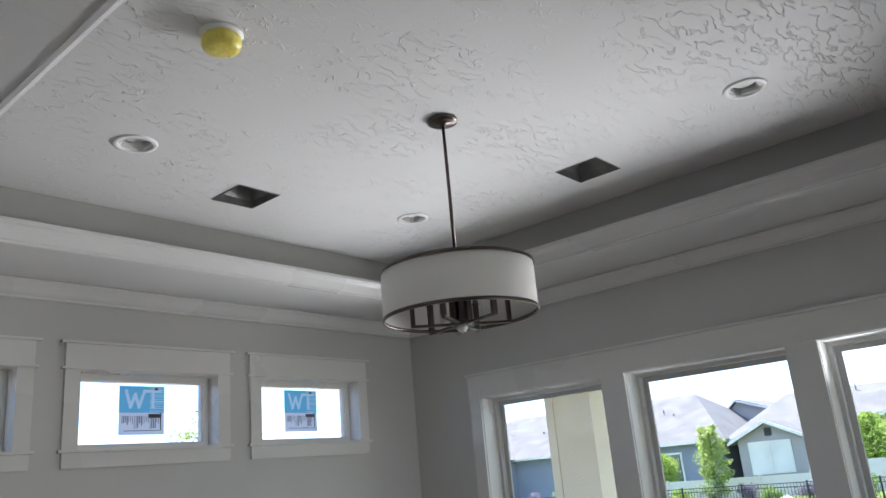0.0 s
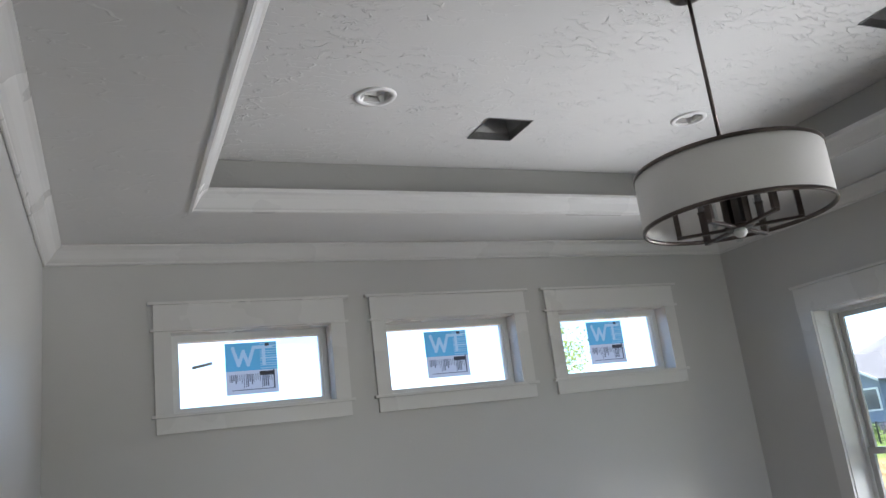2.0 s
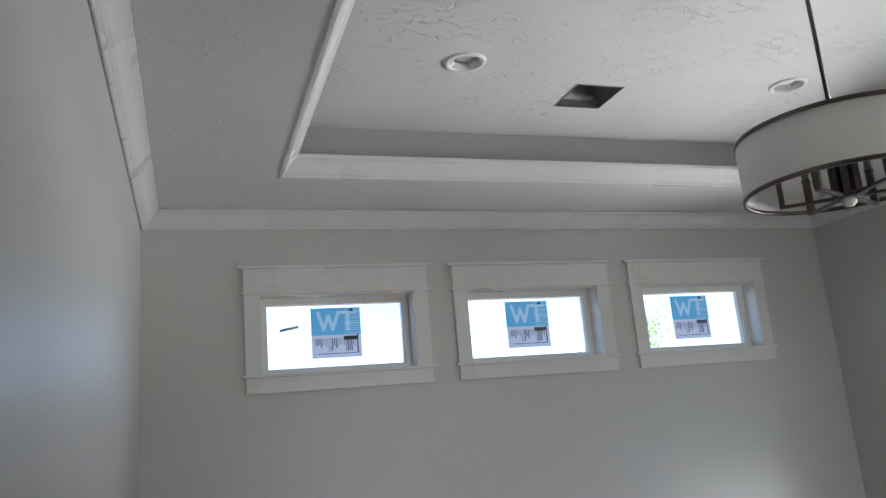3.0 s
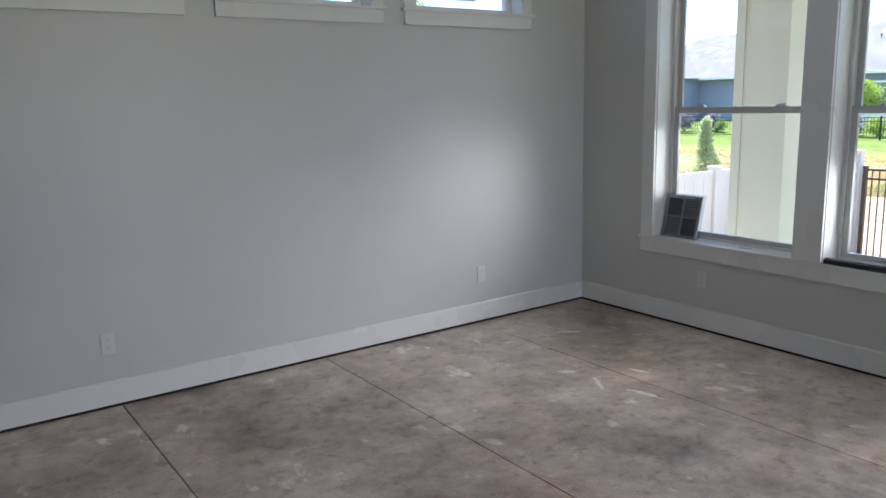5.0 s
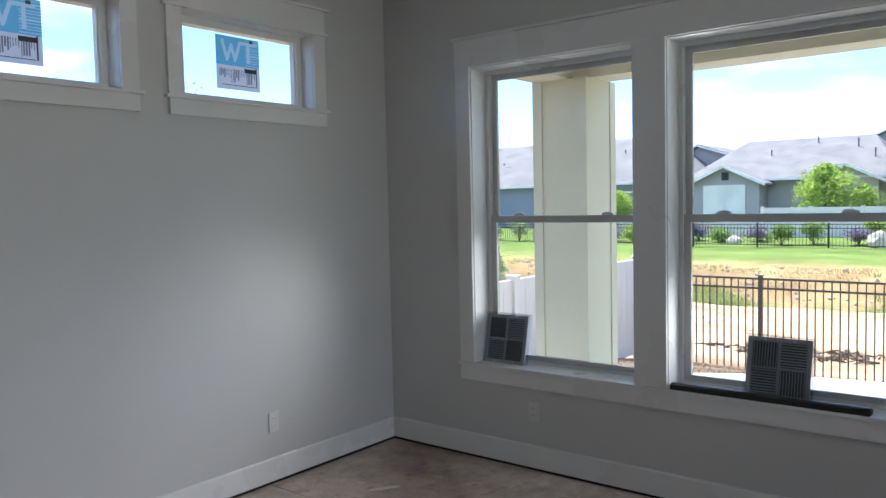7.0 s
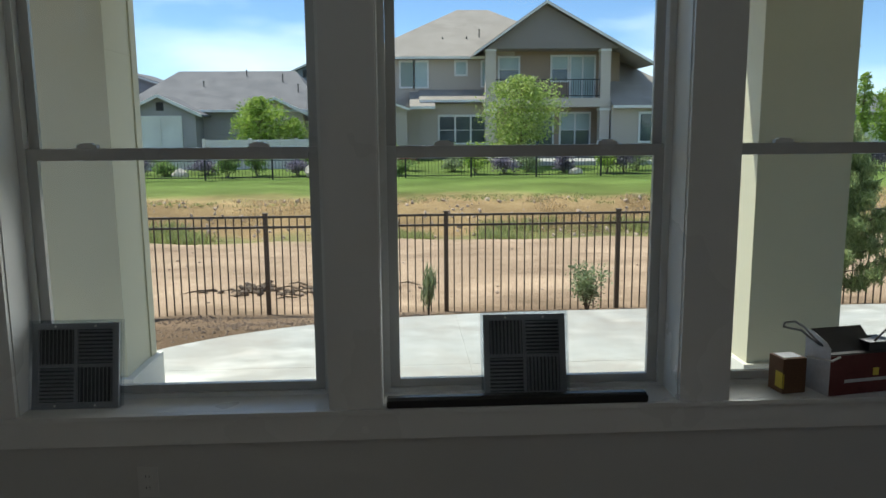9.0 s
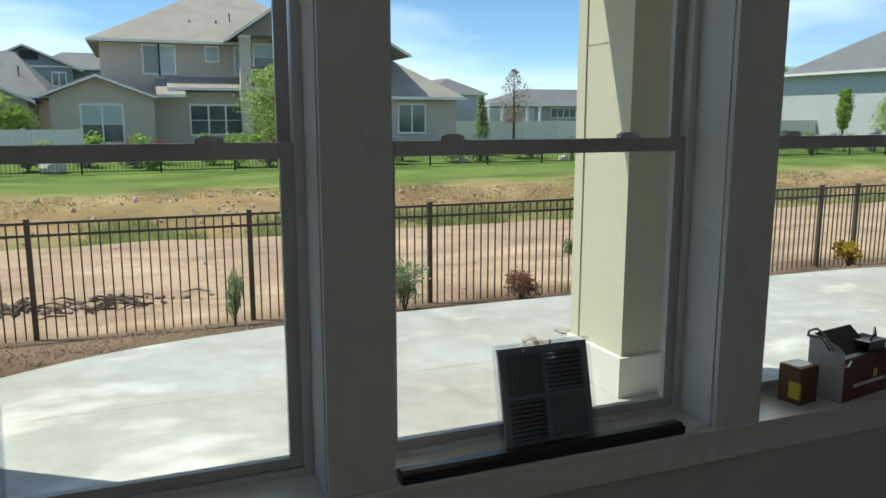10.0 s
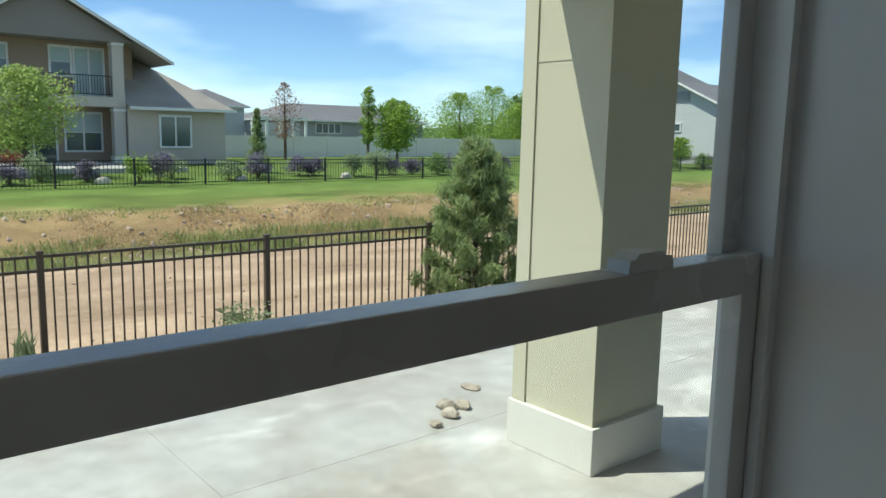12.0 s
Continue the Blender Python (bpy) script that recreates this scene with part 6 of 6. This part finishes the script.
# ---------------------------------------------------------------- things on the window stools
def register(y, bottom_x, top_x):
    """A four-way ceiling register stood on edge, leaning on the glass: its slats run two ways by quarters."""
    r = thing("air_register", "grey square metal air register leaning against the window", "air register", (bottom_x, y, SILL), "air registers on the window stools")
    s = 0.152
    lean = math.degrees(math.atan2(top_x - bottom_x, 0.30))
    m = pose(bottom_x, y, SILL, 0, lean, 0)

    def put(name, bm, mat, parent, label=""):
        bmesh.ops.transform(bm, matrix=m, verts=bm.verts)
        return part(name, bm, mat, parent, label)
    bm = bmesh.new()
    box(bm, (0, -s, 0), (0.012, s, 0.022))
    box(bm, (0, -s, 2 * s - 0.022), (0.012, s, 2 * s))
    box(bm, (0, -s, 0.022), (0.012, -s + 0.022, 2 * s - 0.022))
    box(bm, (0, s - 0.022, 0.022), (0.012, s, 2 * s - 0.022))
    box(bm, (0.001, -0.006, 0.022), (0.012, 0.006, 2 * s - 0.022))
    box(bm, (0.001, -s + 0.022, s - 0.006), (0.0118, -0.0061, s + 0.006))
    box(bm, (0.001, 0.0061, s - 0.006), (0.0118, s - 0.022, s + 0.006))
    put("frame", bm, M_REG, r)
    # solid sheet whose dark colour gives the shade between the slats
    put("throat", boxes(((0.0125, -s + 0.014, 0.014), (0.019, s - 0.014, 2 * s - 0.014))), M_REGDARK, r, "dark sheet for the shade behind the slats")
    q = s - 0.029
    for qy in (-1, 1):
        for qz in (0, 1):
            c0y = qy * (0.0065 + q / 2)
            c0z = s + (1 if qz else -1) * (0.0065 + q / 2)
            upright = (qy > 0) == (qz > 0)
            for k in range(9):
                o = -q / 2 + q * (k + 0.5) / 9
                bm = bmesh.new()
                if upright:
                    prism(bm, [(0.002, c0y + o - 0.003), (0.0035, c0y + o - 0.003), (0.0122, c0y + o + 0.0035), (0.0107, c0y + o + 0.0035)], 2, c0z - q / 2, c0z + q / 2)
                else:
                    prism(bm, [(0.002, c0z + o - 0.003), (0.0035, c0z + o - 0.003), (0.0122, c0z + o + 0.0035), (0.0107, c0z + o + 0.0035)], 1, c0y - q / 2, c0y + q / 2)
                put("slat", bm, M_REG, r)
    for yy, zz in ((-0.07, 2 * s - 0.011), (0.07, 2 * s - 0.011), (-0.07, 0.011), (0.07, 0.011)):
        bm = bmesh.new()
        bmesh.ops.create_icosphere(bm, subdivisions=1, radius=0.0048, matrix=pose(-0.0025, yy, zz))
        put("screw", bm, M_WHITE, r)
    bm = bmesh.new()
    box(bm, (-0.003, -s - 0.012, 0.0), (-0.0022, s + 0.010, 2 * s + 0.012))
    box(bm, (0.0225, -s - 0.012, 0.0), (0.0233, s + 0.010, 2 * s + 0.012))
    w = put("plastic_wrap", bm, M_PLASTIC, r, "clear plastic wrapping")
    w.visible_shadow = False


register(-0.880, 0.060, 0.128)
register(-2.500, 0.062, 0.138)

bm = bmesh.new()
prism(bm, [(-0.020, 0.610), (0.040, 0.610), (0.040, 0.622), (0.030, 0.640), (-0.004, 0.644), (-0.018, 0.636)], 1, -2.925, -1.995)
bar = thing("black_metal_bar", "long black metal profile lying on the window stool", "metal bar", (0.01, -2.46, SILL))
part("profile", bm, M_BLACK, bar)
for y in (-1.9945, -2.9255):
    part("end_cap", boxes(((-0.018, min(y, y + 0.004 * (1 if y > -2 else -1)), 0.612), (0.038, max(y, y + 0.004 * (1 if y > -2 else -1)), 0.634))), M_CABLE, bar)

# small brown carton with yellow tape
b = thing("cardboard_box", "small brown cardboard box with yellow tape", "box", (0.07, -3.50, SILL))
m = pose(0.075, -3.485, SILL, 0, 0, 8) @ Matrix.Diagonal((0.78, 0.74, 1.0, 1))
bm = bmesh.new()
box(bm, (-0.055, -0.065, 0.0), (0.055, 0.065, 0.132), 0.002)
bmesh.ops.transform(bm, matrix=m, verts=bm.verts)
part("carton", bm, M_CARD, b)
bm = bmesh.new()
box(bm, (-0.0558, 0.056, 0.020), (-0.0552, 0.064, 0.075))
box(bm, (-0.054, 0.0652, 0.020), (0.000, 0.0658, 0.080))
bmesh.ops.transform(bm, matrix=m, verts=bm.verts)
part("tape", bm, M_TAPE, b, "yellow tape strip")
bm = bmesh.new()
box(bm, (-0.035, -0.05, 0.1325), (0.045, 0.05, 0.134))
bmesh.ops.transform(bm, matrix=m, verts=bm.verts)
part("paper", bm, M_CARDW, b, "pale paper on the lid")

# open dark-red and white carton with cables
b = thing("open_carton", "open dark red and white carton full of cables", "box", (0.07, -3.76, SILL))
m = pose(0.080, -3.735, SILL, 0, 0, 10)


def carton_part(name, lo, hi, mat, label=""):
    bm = bmesh.new()
    box(bm, lo, hi)
    bmesh.ops.transform(bm, matrix=m, verts=bm.verts)
    return part(name, bm, mat, b, label)


carton_part("front_panel", (-0.066, -0.15, 0.0), (-0.063, 0.15, 0.150), M_CARDR, "dark red printed front")
carton_part("back_panel", (0.063, -0.15, 0.0), (0.066, 0.15, 0.150), M_CARDR)
bm = bmesh.new()
prism(bm, [(-0.0665, 0.0), (0.0665, 0.0), (0.0665, 0.218), (0.030, 0.222), (-0.045, 0.196), (-0.0665, 0.178)], 1, 0.1505, 0.1535)
bmesh.ops.transform(bm, matrix=m, verts=bm.verts)
part("side_panel", bm, M_CARDW, b, "white side panel with a torn upper edge")
carton_part("side_panel", (-0.0665, -0.1535, 0.0), (0.0665, -0.1505, 0.150), M_CARDW, "white side panel")
carton_part("bottom_panel", (-0.0625, -0.1495, 0.0005), (0.0625, 0.1495, 0.004), M_CARD)
carton_part("printed_bar", (-0.0672, -0.115, 0.046), (-0.0662, 0.085, 0.058), M_CARDW, "pale printed bar")
carton_part("printed_bar", (-0.0672, -0.06, 0.066), (-0.0662, -0.035, 0.095), M_TAPE, "yellow printed shape")
carton_part("cable_bundle", (-0.055, -0.14, 0.0045), (0.055, 0.14, 0.152), M_CABLE, "dark bundled contents")
carton_part("flat_case", (-0.045, -0.14, 0.1525), (0.045, -0.03, 0.185), M_CABLE, "dark flat case")
bm = bmesh.new()
prism(bm, [(-0.028, 0.153), (-0.024, 0.153), (0.060, 0.222), (0.056, 0.224)], 1, -0.075, 0.140)
bmesh.ops.transform(bm, matrix=m, verts=bm.verts)
part("lid_flap", bm, M_CABLE, b, "raised black lid flap")
for k, (mat, pts) in enumerate(((M_CABLE, [(-0.03, -0.02, 0.14), (-0.03, -0.08, 0.20), (0.0, -0.14, 0.215), (0.01, -0.17, 0.18), (0.0, -0.16, 0.15)]),
                                (M_CABLE, [(0.02, 0.0, 0.14), (0.02, -0.06, 0.19), (0.03, -0.12, 0.18), (0.03, -0.15, 0.14)]),
                                (M_DUCT, [(-0.02, 0.14, 0.17), (-0.04, 0.20, 0.215), (-0.04, 0.25, 0.262), (-0.04, 0.29, 0.285), (-0.04, 0.33, 0.283), (-0.04, 0.335, 0.268), (-0.04, 0.30, 0.258), (-0.04, 0.26, 0.250), (-0.03, 0.21, 0.215), (-0.01, 0.155, 0.18)]),
                                (M_CABLEW, [(-0.065, 0.11, 0.145), (-0.085, 0.16, 0.14), (-0.085, 0.20, 0.150), (-0.05, 0.24, 0.155)]))):
    bm = bmesh.new()
    fine = []
    for p0, p1 in zip(pts, pts[1:]):
        for q in range(4):
            fine.append(Vector(p0).lerp(Vector(p1), q / 4))
    fine.append(Vector(pts[-1]))
    tube(bm, fine, 0.0042, 6)
    bmesh.ops.transform(bm, matrix=m, verts=bm.verts)
    part("cable", bm, mat, b, "loose looped cable")

# strip of tape left on the first high window
bm = bmesh.new()
prism(bm, [(-3.932, 2.452), (-3.930, 2.470), (-3.818, 2.490), (-3.820, 2.472)], 1, 0.112, 0.1128)
tagged(obj("tape_strip", bm, M_DUCT), "short grey strip of tape stuck on the glass", "tape")


# dried plaster smears on the bare slab
def smear(x, y, length, width, turn, seed):
    rnd = random.Random(seed)
    bm = bmesh.new()
    n = 18
    rim, top = [], []
    for k in range(n):
        a = 2 * math.pi * k / n
        q = rnd.uniform(0.7, 1.1)
        rim.append(bm.verts.new((length * 0.5 * q * math.cos(a), width * 0.5 * q * math.sin(a), 0.0)))
        top.append(bm.verts.new((length * 0.40 * q * math.cos(a), width * 0.36 * q * math.sin(a), rnd.uniform(0.0008, 0.0018))))
    for k in range(n):
        bm.faces.new((rim[k], rim[(k + 1) % n], top[(k + 1) % n], top[k]))
    bm.faces.new(top)
    bmesh.ops.transform(bm, matrix=pose(x, y, 0.0003, 0, 0, turn), verts=bm.verts)
    tagged(obj("plaster_smear", bm, M_PLASTER), "thin white smear of dried plaster on the concrete floor", "smear", "plaster smears on the floor")


for k, (x, y, length, width, turn) in enumerate(((-0.75, -0.594, 0.20, 0.05, -35), (-1.21, -0.518, 0.09, 0.05, -20), (-1.313, -1.175, 0.11, 0.06, -40), (-1.305, -1.411, 0.22, 0.035, 58),
                                                  (-1.232, -1.682, 0.24, 0.05, -78), (-0.97, -1.435, 0.16, 0.04, -75), (-0.505, -1.861, 0.12, 0.05, -60), (-0.762, -2.618, 0.10, 0.06, -50),
                                                  (-3.019, -1.475, 0.07, 0.04, 10))):
    smear(x, y, length, width, turn, 70 + k)
